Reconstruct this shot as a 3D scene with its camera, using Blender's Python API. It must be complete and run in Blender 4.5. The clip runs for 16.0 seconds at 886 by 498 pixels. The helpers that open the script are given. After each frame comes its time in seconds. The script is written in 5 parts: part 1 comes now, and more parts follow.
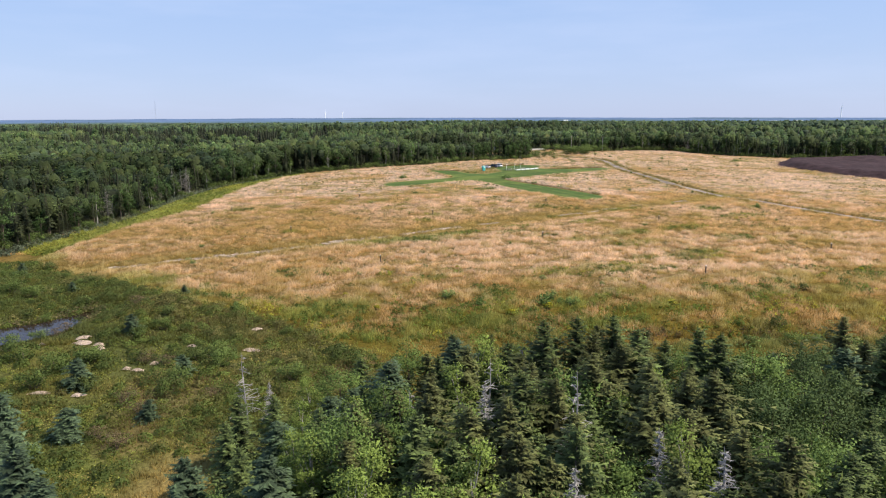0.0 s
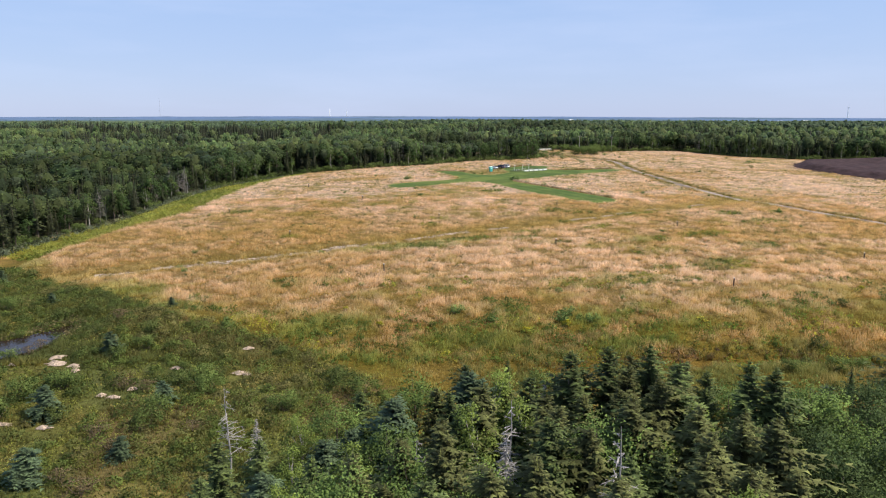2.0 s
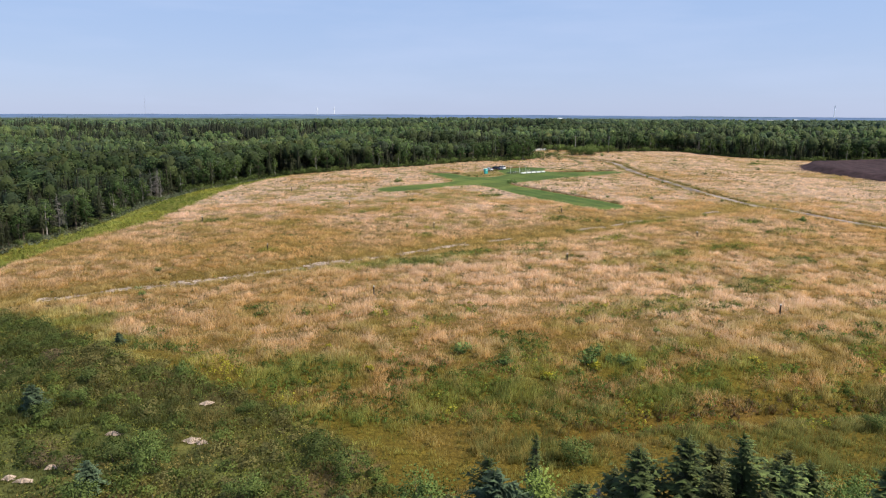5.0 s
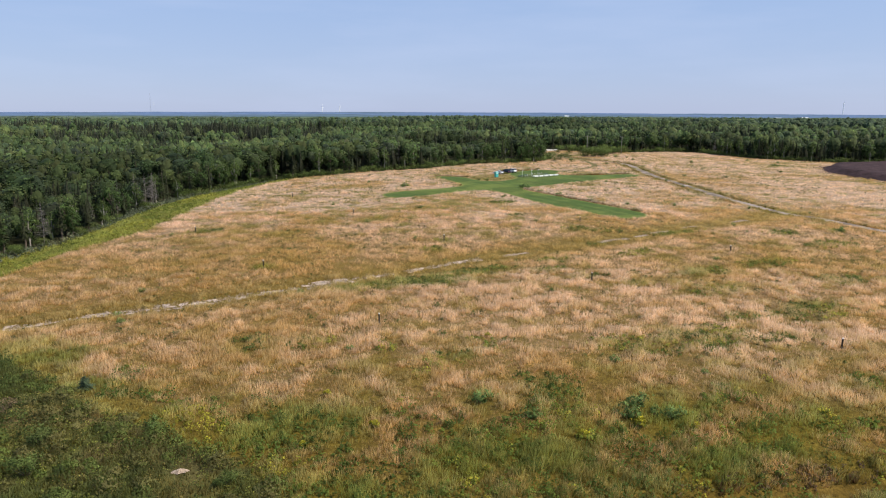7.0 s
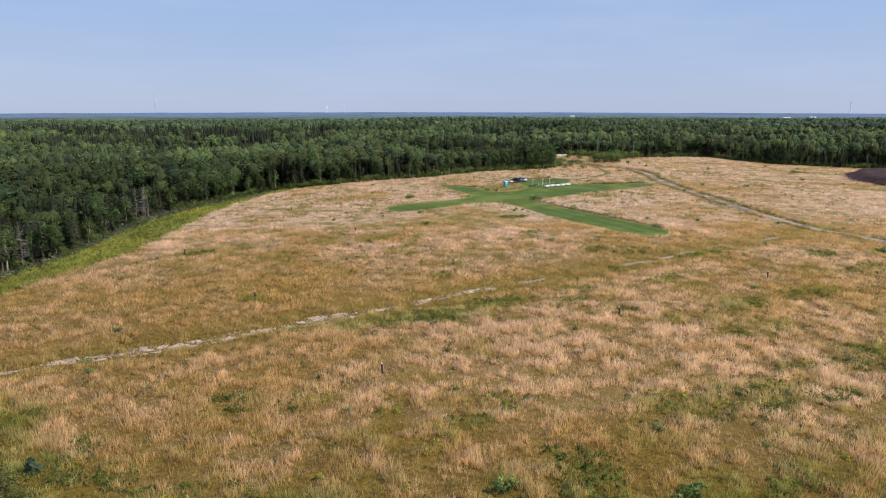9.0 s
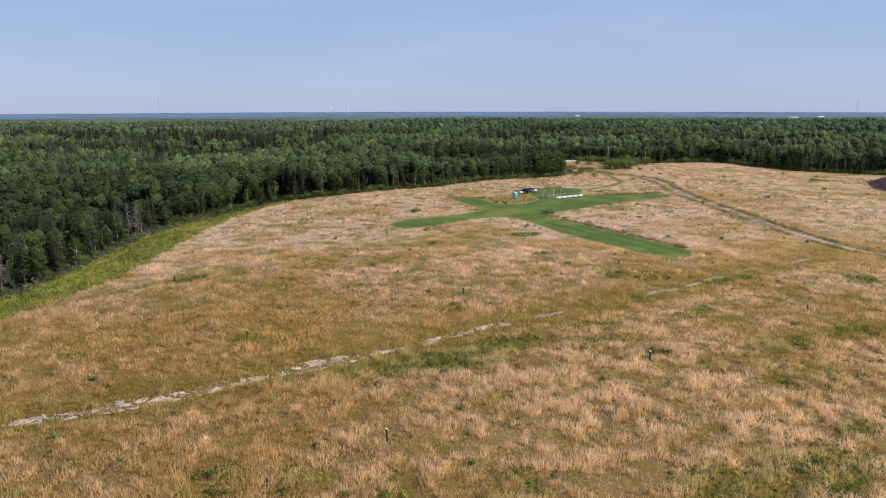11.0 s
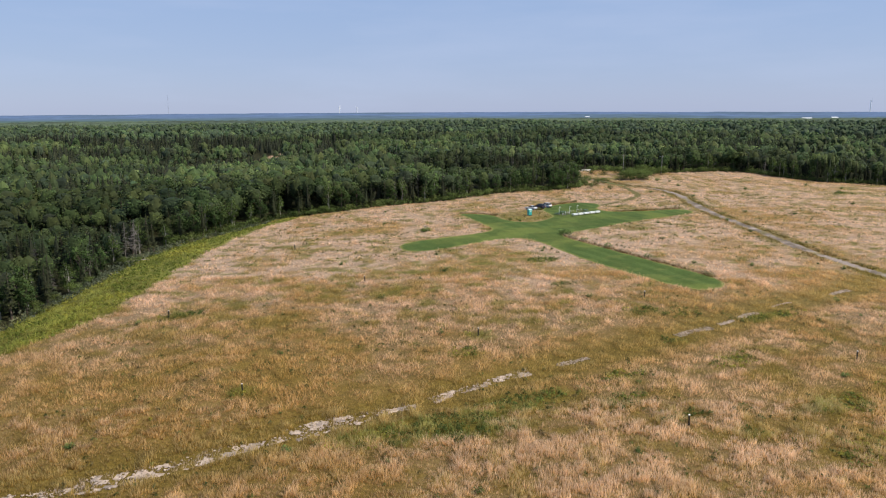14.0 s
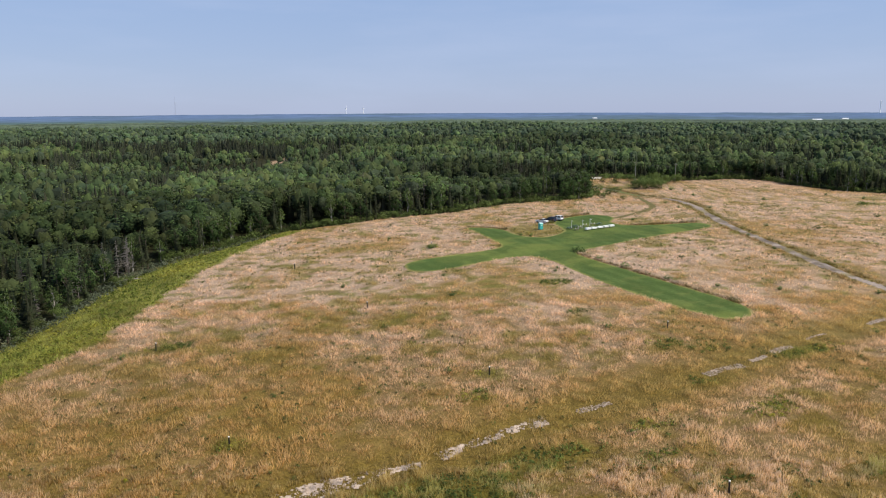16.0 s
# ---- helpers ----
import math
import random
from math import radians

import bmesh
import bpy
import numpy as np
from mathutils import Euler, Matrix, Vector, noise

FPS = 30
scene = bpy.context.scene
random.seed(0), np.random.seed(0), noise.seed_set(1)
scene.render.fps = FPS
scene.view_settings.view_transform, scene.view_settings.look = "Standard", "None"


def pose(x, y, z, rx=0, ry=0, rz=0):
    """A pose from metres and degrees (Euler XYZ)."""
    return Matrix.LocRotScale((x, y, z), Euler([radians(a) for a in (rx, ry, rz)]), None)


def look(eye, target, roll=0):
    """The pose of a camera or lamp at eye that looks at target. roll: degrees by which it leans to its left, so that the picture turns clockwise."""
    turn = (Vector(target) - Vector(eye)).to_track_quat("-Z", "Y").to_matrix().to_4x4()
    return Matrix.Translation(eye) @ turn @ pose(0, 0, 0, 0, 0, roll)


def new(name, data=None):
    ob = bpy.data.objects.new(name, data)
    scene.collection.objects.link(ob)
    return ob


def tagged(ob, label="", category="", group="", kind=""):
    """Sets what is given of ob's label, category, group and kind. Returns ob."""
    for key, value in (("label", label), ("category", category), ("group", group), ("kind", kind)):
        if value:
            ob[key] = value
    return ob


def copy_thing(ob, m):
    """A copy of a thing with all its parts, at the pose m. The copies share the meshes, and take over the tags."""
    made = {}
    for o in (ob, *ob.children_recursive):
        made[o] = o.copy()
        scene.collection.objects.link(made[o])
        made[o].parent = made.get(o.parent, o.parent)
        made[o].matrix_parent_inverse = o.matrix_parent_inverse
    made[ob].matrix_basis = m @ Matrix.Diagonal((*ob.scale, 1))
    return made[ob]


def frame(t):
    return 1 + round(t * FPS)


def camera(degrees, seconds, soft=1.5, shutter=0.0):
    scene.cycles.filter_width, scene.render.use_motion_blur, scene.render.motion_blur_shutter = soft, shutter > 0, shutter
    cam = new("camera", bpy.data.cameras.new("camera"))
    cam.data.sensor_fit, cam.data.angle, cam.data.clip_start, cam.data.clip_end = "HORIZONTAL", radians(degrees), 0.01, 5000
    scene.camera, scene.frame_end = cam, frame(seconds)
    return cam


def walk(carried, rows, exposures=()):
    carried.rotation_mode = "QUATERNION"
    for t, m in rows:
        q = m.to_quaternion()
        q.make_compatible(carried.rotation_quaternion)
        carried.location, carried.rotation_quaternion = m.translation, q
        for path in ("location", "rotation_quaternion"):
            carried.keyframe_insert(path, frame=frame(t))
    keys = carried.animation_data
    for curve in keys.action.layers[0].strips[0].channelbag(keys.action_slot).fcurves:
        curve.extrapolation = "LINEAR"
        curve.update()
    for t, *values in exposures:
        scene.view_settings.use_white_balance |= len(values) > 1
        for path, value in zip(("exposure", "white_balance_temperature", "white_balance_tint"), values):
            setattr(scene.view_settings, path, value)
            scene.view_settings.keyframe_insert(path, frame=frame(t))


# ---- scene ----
# Path: seconds, eye x, y, z, then yaw, pitch and roll in degrees.
PATH = [
    (0, 0.00, 0.00, 28.36, -1.567, -10.356, -0.171),
    (0.5, -0.12, 2.00, 28.39, -1.389, -10.380, -0.094),
    (1, -0.23, 4.14, 28.43, -1.187, -10.404, -0.034),
    (1.5, -0.38, 6.50, 28.51, -0.983, -10.444, 0.007),
    (2, -0.50, 9.05, 28.52, -1.267, -10.457, 0.077),
    (2.5, -0.78, 11.72, 28.59, -2.849, -10.505, 0.142),
    (3, -1.02, 14.50, 28.63, -2.706, -10.495, 0.174),
    (3.5, -1.24, 17.39, 28.74, -2.560, -10.557, 0.217),
    (4, -1.46, 20.41, 28.73, -2.444, -10.529, 0.223),
    (6.5, -2.37, 36.07, 29.43, -1.935, -10.777, 0.240),
    (7, -2.54, 39.31, 30.02, -1.808, -10.800, 0.194),
    (7.5, -2.71, 42.58, 30.62, -1.724, -10.782, 0.153),
    (8, -2.86, 45.87, 31.23, -1.662, -10.778, 0.097),
    (8.5, -2.90, 49.15, 31.87, -1.533, -10.769, 0.060),
    (9, -3.01, 52.46, 32.62, -1.431, -10.831, 0.012),
    (11.5, -3.78, 66.10, 36.51, -0.986, -10.905, -0.157),
    (12, -3.89, 67.58, 37.08, -0.883, -10.887, -0.195),
    (12.5, -4.03, 69.21, 37.85, -0.766, -10.917, -0.190),
    (13, -4.09, 70.98, 38.72, -0.629, -10.917, -0.232),
    (13.5, -4.14, 73.02, 39.52, -0.494, -10.918, -0.240),
    (14, -4.20, 75.26, 40.33, -0.365, -10.928, -0.236),
    (14.5, -4.28, 77.71, 41.10, -0.245, -10.923, -0.233),
    (15, -4.32, 80.30, 41.92, -0.101, -10.919, -0.245),
    (15.5, -4.35, 83.03, 42.66, 0.044, -10.907, -0.284),
    (16, -4.39, 85.80, 43.26, 0.155, -10.896, -0.269),
]
cam = camera(63.75, 16.0, soft=1.1)
walk(cam, [(t, pose(x, y, z, 90 + p, 0, w) @ pose(0, 0, 0, 0, 0, r)) for t, x, y, z, w, p, r in PATH],
     [(0, 0.55), (4, 0.47), (7, 0.34), (16, 0.20)])
# ---- end of camera ----

# ---- light ----
SUN_AZ, SUN_EL = radians(106), radians(48)   # clockwise from +y
world = bpy.data.worlds.new("world")
scene.world = world
world.use_nodes = True
wn = world.node_tree
wn.nodes.clear()
sky = wn.nodes.new("ShaderNodeTexSky")
sky.sky_type, sky.sun_disc = "NISHITA", False
sky.sun_elevation, sky.sun_rotation = SUN_EL, SUN_AZ
sky.altitude, sky.air_density, sky.dust_density, sky.ozone_density = 60, 1.0, 0.4, 3.0
bg = wn.nodes.new("ShaderNodeBackground")
bg.inputs["Strength"].default_value = 0.081
out = wn.nodes.new("ShaderNodeOutputWorld")
veil = wn.nodes.new("ShaderNodeMix")   # summer haze over the whole sky
veil.data_type = "RGBA"
veil.inputs["Factor"].default_value = 0.75
wn.links.new(sky.outputs[0], veil.inputs["A"])
co = wn.nodes.new("ShaderNodeTexCoord")
split = wn.nodes.new("ShaderNodeSeparateXYZ")
rise = wn.nodes.new("ShaderNodeMapRange")
rise.inputs["From Max"].default_value = .2
depth = wn.nodes.new("ShaderNodeMix")   # the haze thins and turns bluer above the skyline
depth.data_type = "RGBA"
depth.inputs["A"].default_value, depth.inputs["B"].default_value = (4.55, 5.45, 8.2, 1), (3.7, 5.3, 8.6, 1)
wn.links.new(co.outputs["Generated"], split.inputs[0])
wn.links.new(split.outputs["Z"], rise.inputs["Value"])
wn.links.new(rise.outputs["Result"], depth.inputs["Factor"])
wn.links.new(depth.outputs["Result"], veil.inputs["B"])
stretch = wn.nodes.new("ShaderNodeMapping")
stretch.inputs["Scale"].default_value = (1.2, 1.0, 7.0)
stretch.inputs["Rotation"].default_value = (0.1, 0.25, 0.3)
wisps = wn.nodes.new("ShaderNodeTexNoise")
wisps.inputs["Scale"].default_value, wisps.inputs["Detail"].default_value, wisps.inputs["Roughness"].default_value = 2.2, 6, .55
thin = wn.nodes.new("ShaderNodeMapRange")
for socket, value in (("From Min", .46), ("From Max", .78), ("To Min", 0), ("To Max", .42)):
    thin.inputs[socket].default_value = value
cirrus = wn.nodes.new("ShaderNodeMix")   # faint high cloud
cirrus.data_type = "RGBA"
cirrus.inputs["B"].default_value = (5.6, 6.5, 8.8, 1)
wn.links.new(co.outputs["Generated"], stretch.inputs["Vector"])
wn.links.new(stretch.outputs[0], wisps.inputs["Vector"])
wn.links.new(wisps.outputs["Fac"], thin.inputs["Value"])
wn.links.new(thin.outputs["Result"], cirrus.inputs["Factor"])
wn.links.new(veil.outputs["Result"], cirrus.inputs["A"])
wn.links.new(cirrus.outputs["Result"], bg.inputs["Color"])
wn.links.new(bg.outputs[0], out.inputs["Surface"])
sun_data = bpy.data.lights.new("sun", "SUN")
sun_data.energy, sun_data.angle, sun_data.color = 5.0, radians(0.6), (1.0, 0.92, 0.79)
sun = new("sun", sun_data)
sun_dir = Vector((math.sin(SUN_AZ) * math.cos(SUN_EL), math.cos(SUN_AZ) * math.cos(SUN_EL), math.sin(SUN_EL)))
sun.matrix_world = look(sun_dir * 400, (0, 0, 0))
scene.view_settings.exposure = 0.0

# ---- the lie of the land ----
def sm(e0, e1, x):
    t = np.clip((np.asarray(x, float) - e0) / (e1 - e0), 0, 1)
    return t * t * (3 - 2 * t)


def seg_dist(x, y, pts):
    """Distance to a polyline, and how far along it (0 to 1)."""
    best, along, n = np.full(np.shape(x), 1e9), np.zeros(np.shape(x)), len(pts) - 1
    for i in range(n):
        (ax, ay), (bx, by) = pts[i], pts[i + 1]
        t = np.clip(((x - ax) * (bx - ax) + (y - ay) * (by - ay)) / ((bx - ax) ** 2 + (by - ay) ** 2), 0, 1)
        d = np.hypot(x - ax - t * (bx - ax), y - ay - t * (by - ay))
        along = np.where(d < best, (i + t) / n, along)
        best = np.minimum(best, d)
    return best, along


def inside(x, y, poly):
    x, y = np.asarray(x, float), np.asarray(y, float)
    hit = np.zeros(np.shape(x), bool)
    for (ax, ay), (bx, by) in zip(poly, poly[1:] + poly[:1]):
        if ay != by:
            hit ^= ((ay > y) != (by > y)) & (x < (bx - ax) * (y - ay) / (by - ay) + ax)
    return hit


def rounded(poly, rounds=2, closed=True):
    for _ in range(rounds):
        nxt = poly[1:] + poly[:1] if closed else poly[1:]
        cut = [q for a, b in zip(poly, nxt) for q in ((a[0] * .75 + b[0] * .25, a[1] * .75 + b[1] * .25), (a[0] * .25 + b[0] * .75, a[1] * .25 + b[1] * .75))]
        poly = cut if closed else [poly[0]] + cut + [poly[-1]]
    return poly


def vnoise(x, y, size, seed=0):
    """Smooth value noise, 0 to 1, with cells of that size in metres."""
    x, y = np.asarray(x, float) / size + seed * 17.3, np.asarray(y, float) / size - seed * 9.1
    i, j = np.floor(x).astype(np.int64), np.floor(y).astype(np.int64)
    u, v = x - i, y - j
    u, v = u * u * (3 - 2 * u), v * v * (3 - 2 * v)

    def h(a, b):
        n = (a * 374761393 + b * 668265263 + seed * 69069) & 0x7FFFFFFF
        n = ((n ^ (n >> 13)) * 1274126177) & 0x7FFFFFFF
        return ((n ^ (n >> 16)) & 0xFFFF) / 65535.0

    return (h(i, j) * (1 - u) + h(i + 1, j) * u) * (1 - v) + (h(i, j + 1) * (1 - u) + h(i + 1, j + 1) * u) * v


def fbm(x, y, size, seed=0, octaves=3):
    return sum(vnoise(x, y, size / 2 ** o, seed + o) * 0.5 ** o for o in range(octaves)) / sum(0.5 ** o for o in range(octaves))


SWALE = [(-95, 128), (-68, 136), (-51, 145), (-35, 151), (-23, 158), (-7, 166), (9, 177), (37, 193), (63, 211), (83, 221), (100, 234)]
ROAD = [(128, 165), (117, 186), (105, 208), (100, 232), (93, 245), (91, 264), (91, 280), (90, 296), (89, 313), (90, 335), (93, 360), (91.5, 375), (86.4, 386), (78.5, 391), (75.6, 402), (71, 417), (62, 426), (48, 434), (30, 448)]
TRACK = [(56, 334), (65.6, 343.5), (74.2, 354.4), (77.4, 364.3), (77.2, 377.5), (76.8, 387)]
DITCH = [(12, 90), (25, 94.5), (32, 95.5), (39, 97), (46, 97.5), (53, 96), (66, 92), (90, 88)]
POND = rounded([(-84, 97), (-72, 98.5), (-62, 100.5), (-57.5, 103), (-55, 106.5), (-53, 110), (-51, 109.5), (-51, 105), (-51.8, 99), (-54.5, 95.5), (-58, 92.5), (-66, 89.5), (-84, 87)])
RUNWAY_FRONT = [(29.9, 278.3), (38.5, 261.6), (44.4, 251.2), (52.5, 236.5), (56.2, 230.2), (57.7, 225), (56.3, 221), (52.5, 219), (48.4, 219.2), (43.8, 225), (39, 232.3),
                (30.5, 248.9), (26, 261.8), (22.6, 270.6), (18.8, 273.8), (12.6, 272.6), (4.8, 266.5), (-2.6, 260.8), (-8.2, 257.7), (-12.8, 258.5), (-15, 263.3), (-14.2, 269)]
RUNWAY_BACK = [(-2.4, 276.5), (5.4, 280.1), (11.2, 285), (12.3, 289.5), (8.2, 301.1), (5.2, 310.7), (2.4, 316), (4, 318.2), (10.9, 316.3), (14.6, 313), (17, 306), (20, 301), (26, 299),
               (31, 304), (34.1, 311), (32.7, 319.2), (32, 325), (36.5, 334), (47.4, 341.8), (54, 339), (55.8, 333.5), (51.5, 326), (54.5, 318.5), (67.6, 320.2), (80.3, 324.5),
               (84.5, 320.1), (82.5, 315), (68.7, 306.2), (57.8, 299), (47.3, 290.8), (36.5, 282.5)]
RUNWAY = rounded(RUNWAY_FRONT + RUNWAY_BACK, 2)
# The land that is free of forest.
CLEARING = [(-95, 90), (-110, 118), (-100, 150), (-97, 170), (-95, 192), (-89, 213), (-87, 240), (-89, 268), (-84, 290), (-72, 303), (-60, 321), (-40, 328), (-26, 339), (-2, 350),
            (21, 371), (45, 379), (57, 386), (63, 400), (55, 418), (28, 438), (22, 446), (45, 462), (80, 468), (98, 458), (108, 448), (128, 455), (146, 461), (158, 458), (166, 436), (178, 413),
            (212, 402), (290, 402), (330, 380), (340, 200), (200, 80), (90, 74), (60, 72), (40, 70), (12, 70), (-5, 69), (-13, 64), (-17, 44), (-45, 36), (-75, 60)]
SCRUB = [(-112, 150), (-90, 156), (-73, 139), (-58.6, 128), (-46, 118), (-36, 108.5), (-27, 103), (-19.6, 99), (-13.6, 94), (-8.3, 89.5), (-4, 84), (-4, 70), (-12, 40), (-110, 40)]
STRIP = [(-97, 168), (-95, 192), (-89, 213), (-87, 240), (-89, 268), (-84, 290), (-72, 303), (-60, 320), (-50, 325), (-58, 306), (-62, 291), (-65, 277), (-66.5, 258), (-67, 243), (-67, 222),
         (-69.5, 201), (-76, 185), (-80, 168), (-84, 158)]
PEAT = rounded([(172, 345), (196, 384), (235, 397), (300, 394), (300, 255), (215, 265), (188, 286), (176, 320)])


def height(x, y):
    x, y = np.asarray(x, float), np.asarray(y, float)
    X, Y = np.clip(x, -130, 220) / 100, np.clip(y, 60, 460) / 100
    f = -4.28 - 0.21 * X + 4.49 * Y - 1.04 * X * X + 0.437 * X * Y - 0.423 * Y * Y
    f = f + 0.6 * np.exp(-((y - 116) / 14) ** 2) * sm(-30, 0, x)
    f = f - 0.9 * np.exp(-(seg_dist(x, y, SWALE)[0] / 9) ** 2)
    edge = np.interp(y, [120, 160, 190, 240, 270, 300, 330, 345], [-76, -74, -72, -74, -71, -58, -38, -30])
    f = f - 3.0 * sm(0, 17, edge - x) * (1 - sm(275, 350, y)) * sm(110, 150, y)
    front = -1.3 - 1.4 * sm(12, 40, x) - 1.4 * sm(86, 62, y)
    toe = 98 + 4 * sm(20, 60, x) - 6 * sm(-20, -45, x)
    z = front + (f - front) * sm(-7, 7, y - toe)
    z = z + 1.2 * np.exp(-((x + 37) / 11) ** 2 - ((y - 106) / 10) ** 2)
    z = z - 1.1 * np.exp(-(seg_dist(x, y, DITCH)[0] / 1.5) ** 2)
    d = np.where(inside(x, y, POND), 0, seg_dist(x, y, POND + POND[:1])[0])
    z = z + (-1.38 - z) * sm(9, .5, d) * sm(118, 108, y)
    z = np.where((d == 0), -2.3, z)
    r = np.hypot(x, y - 60)
    z = z + 6.0 * sm(440, 680, r)
    return z + 2.0 * sm(700, 2400, r) * np.sin(x / 410 + 1) * np.sin(y / 380 + x / 900)


def ground_at(x, y):
    return float(height(np.array([x]), np.array([y]))[0])


STAND_GAPS = [(-130, 612, 19, 17), (-186, 618, 14, 8)]   # small openings in the forest: x, y, half sizes
# Patches of green in the dry grass: x, y, half length, half width, strength.
GREEN = ([(9, 100.5, 19, 3.6, 1), (31, 101.5, 13, 3.0, 1), (-14, 106, 9, 4, .9), (46, 106, 8, 3, .7), (66, 110, 9, 4, .7), (78, 122, 8, 4, .6),
        (-7, 158, 13, 3.5, 1), (8, 166, 7, 3, .9), (-42, 262, 5, 3, .5), (-53, 206, 4, 1.5, 1), (3, 192, 3, 2, 1), (4, 109, 3, 3, .8), (20, 105, 5, 4, 1),
        (23, 110, 4, 3, .8), (34, 128, 9, 5, .7)]
     + [(24, 126, 6, 4, .6), (55, 140, 10, 4, .7), (47, 152, 6, 3, .6), (63, 170, 8, 3, .7), (80, 200, 6, 3, .8), (86, 188, 7, 3, .6), (21, 247, 3.5, 2.5, 1),
        (40, 205, 5, 3, .6), (-8, 288, 2, 2, .8), (-5, 238, 9, 5, .4), (-8, 117, 4, 3, .6), (-24, 128, 4, 3, .7), (-17, 128, 3, 3, .6),
        (-31.5, 170, 2.5, 1.5, .9), (2, 122, 4, 1.5, 1)]
     + [(34, 205.5, 6, 2, .7), (23, 224, 4, 2, .6), (57, 203, 8, 2.2, .9), (23, 174.5, 4, 2.2, .8), (20.5, 165.5, 4, 2, .7), (41, 180, 4, 3, .7), (34, 156, 3, 2, .7), (49, 164, 6, 2.5, .8),
        (1, 157.5, 7, 2.5, .9), (0, 184, 3, 2, .7), (-14, 221.5, 4, 2, .5), (37, 191, 4, 2, .7), (44, 137.5, 3, 1.6, .7), (44.5, 128, 4, 1.6, .7), (58.5, 142, 5, 1.8, .8), (51, 164, 4, 2, .7),
        (27, 160, 4, 1.6, .6), (20, 116.5, 4, 2, .7), (-9.5, 119, 3, 1.6, .7), (-22, 111.5, 4, 2, .8), (30.5, 100.6, 6, 2.5, 1), (-50, 124, 7, 3, .9), (-41, 112.5, 5, 3, .9), (-28.5, 106.5, 4, 2, .8)]
     + [(96, 203, 3, 2, .8), (70, 158, 5, 3, .6), (12, 236, 6, 3, .5), (168, 372, 8, 4, .8), (176, 391, 9, 5, .8), (188, 396, 9, 3, .8), (63, 396, 8, 7, .7),
        (84, 424, 10, 5, .8), (74, 437, 15, 6, .8), (92, 441, 12, 5, .7), (-10, 225, 7, 4, .5)])

DRY, PALE, GOLD = (0.415, 0.280, 0.178), (0.485, 0.350, 0.255), (0.350, 0.232, 0.105)
OLIVE, LUSH, LIME = (0.185, 0.160, 0.040), (0.135, 0.155, 0.032), (0.20, 0.225, 0.042)
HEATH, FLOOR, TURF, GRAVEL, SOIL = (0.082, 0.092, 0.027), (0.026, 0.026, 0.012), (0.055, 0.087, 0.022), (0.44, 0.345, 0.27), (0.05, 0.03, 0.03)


def mix(c, d, w):
    w = np.asarray(w)[..., None]
    return c * (1 - w) + np.asarray(d) * w


def ground_colour(x, y):
    """Base colour of what grows or lies at a place."""
    x, y = np.asarray(x, float), np.asarray(y, float)
    big, mid, fine = fbm(x, y, 34, 3), fbm(x, y, 9, 11), fbm(x * .8, y, 2.4, 23)
    c = np.ones(x.shape + (3,)) * DRY
    c = mix(c, PALE, sm(.34, .56, big * .5 + mid * .5))
    c = mix(c, GOLD, sm(.52, .34, big * .3 + mid * .4 + fine * .3))
    c = mix(c, (0.205, 0.168, 0.047), sm(.54, .66, fbm(x * .85 + 50, y, 3.0, 31)) * .75 * sm(.34, .58, fbm(x, y, 38, 37)))
    c = mix(c, (0.15, 0.155, 0.038), sm(.63, .72, fbm(x * .8 - 30, y, 2.4, 33)) * .8)
    c = mix(c, (0.335, 0.220, 0.086), sm(225, 165, y + 34 * (big - .5)) * (.42 + .22 * sm(30, -40, x)))
    # greener at the foot of the hill and along the wet line
    foot = sm(128, 104, y + 16 * (mid - .5) + 0.10 * np.maximum(10 - x, 0) - .08 * np.clip(x - 30, 0, 60)) * sm(-60, -30, x)
    c = mix(c, mix(np.ones(c.shape) * (0.26, 0.172, 0.07), (0.145, 0.142, 0.030), sm(.46, .58, fbm(x * .7, y, 5, 35))), foot * .8)
    wet = sm(97, 92, y + 3 * (mid - .5)) * sm(-20, 0, x)
    c = mix(c, mix(np.ones(c.shape) * (0.205, 0.158, 0.050), (0.125, 0.130, 0.034), sm(.42, .6, fbm(x * .5, y, 4, 36))), wet * .9)
    fringe = sm(7.5, 2.5, seg_dist(x, y, SCRUB[1:11])[0] + 9 * (fbm(x, y, 5, 38) - .5))
    c = mix(c, mix(np.ones(c.shape) * (0.125, 0.145, 0.030), (0.17, 0.185, 0.036), sm(.4, .6, fine)), fringe * .6)
    d, a = seg_dist(x, y, SWALE)
    c = mix(c, GOLD, sm(13, 5, d + 6 * (mid - .5)) * .8)
    c = mix(c, OLIVE, sm(8, 2, d + 4 * (fine - .5)) * .55)
    for gx, gy, gl, gw, s in GREEN:
        e = ((x - gx) * .93 + (y - gy) * .37) ** 2 / gl ** 2 + ((y - gy) * .93 - (x - gx) * .37) ** 2 / gw ** 2
        c = mix(c, LUSH if s > .75 else OLIVE, sm(1.3, .35, e + 3.2 * (fine - .5)) * s * .75)
    c = mix(c, GOLD, sm(10, 4, seg_dist(x, y, [(20, 240), (45, 212)])[0] + 5 * (mid - .5)) * .35)
    c = mix(c, OLIVE, sm(3.5, 1, seg_dist(x, y, ROAD)[0] - 2.5 + 3 * (fine - .5)) * .7 * sm(.3, .6, mid))
    c = mix(c, mix(np.ones(c.shape) * LIME, LUSH, sm(.52, .74, mid)), inside(x + 5 * (mid - .5), y, STRIP) * .93)
    sc = inside(x + 4 * (fine - .5), y + 4 * (mid - .5), SCRUB)
    low = mix(np.ones(c.shape) * HEATH, (0.125, 0.118, 0.032), sm(.48, .68, mid))
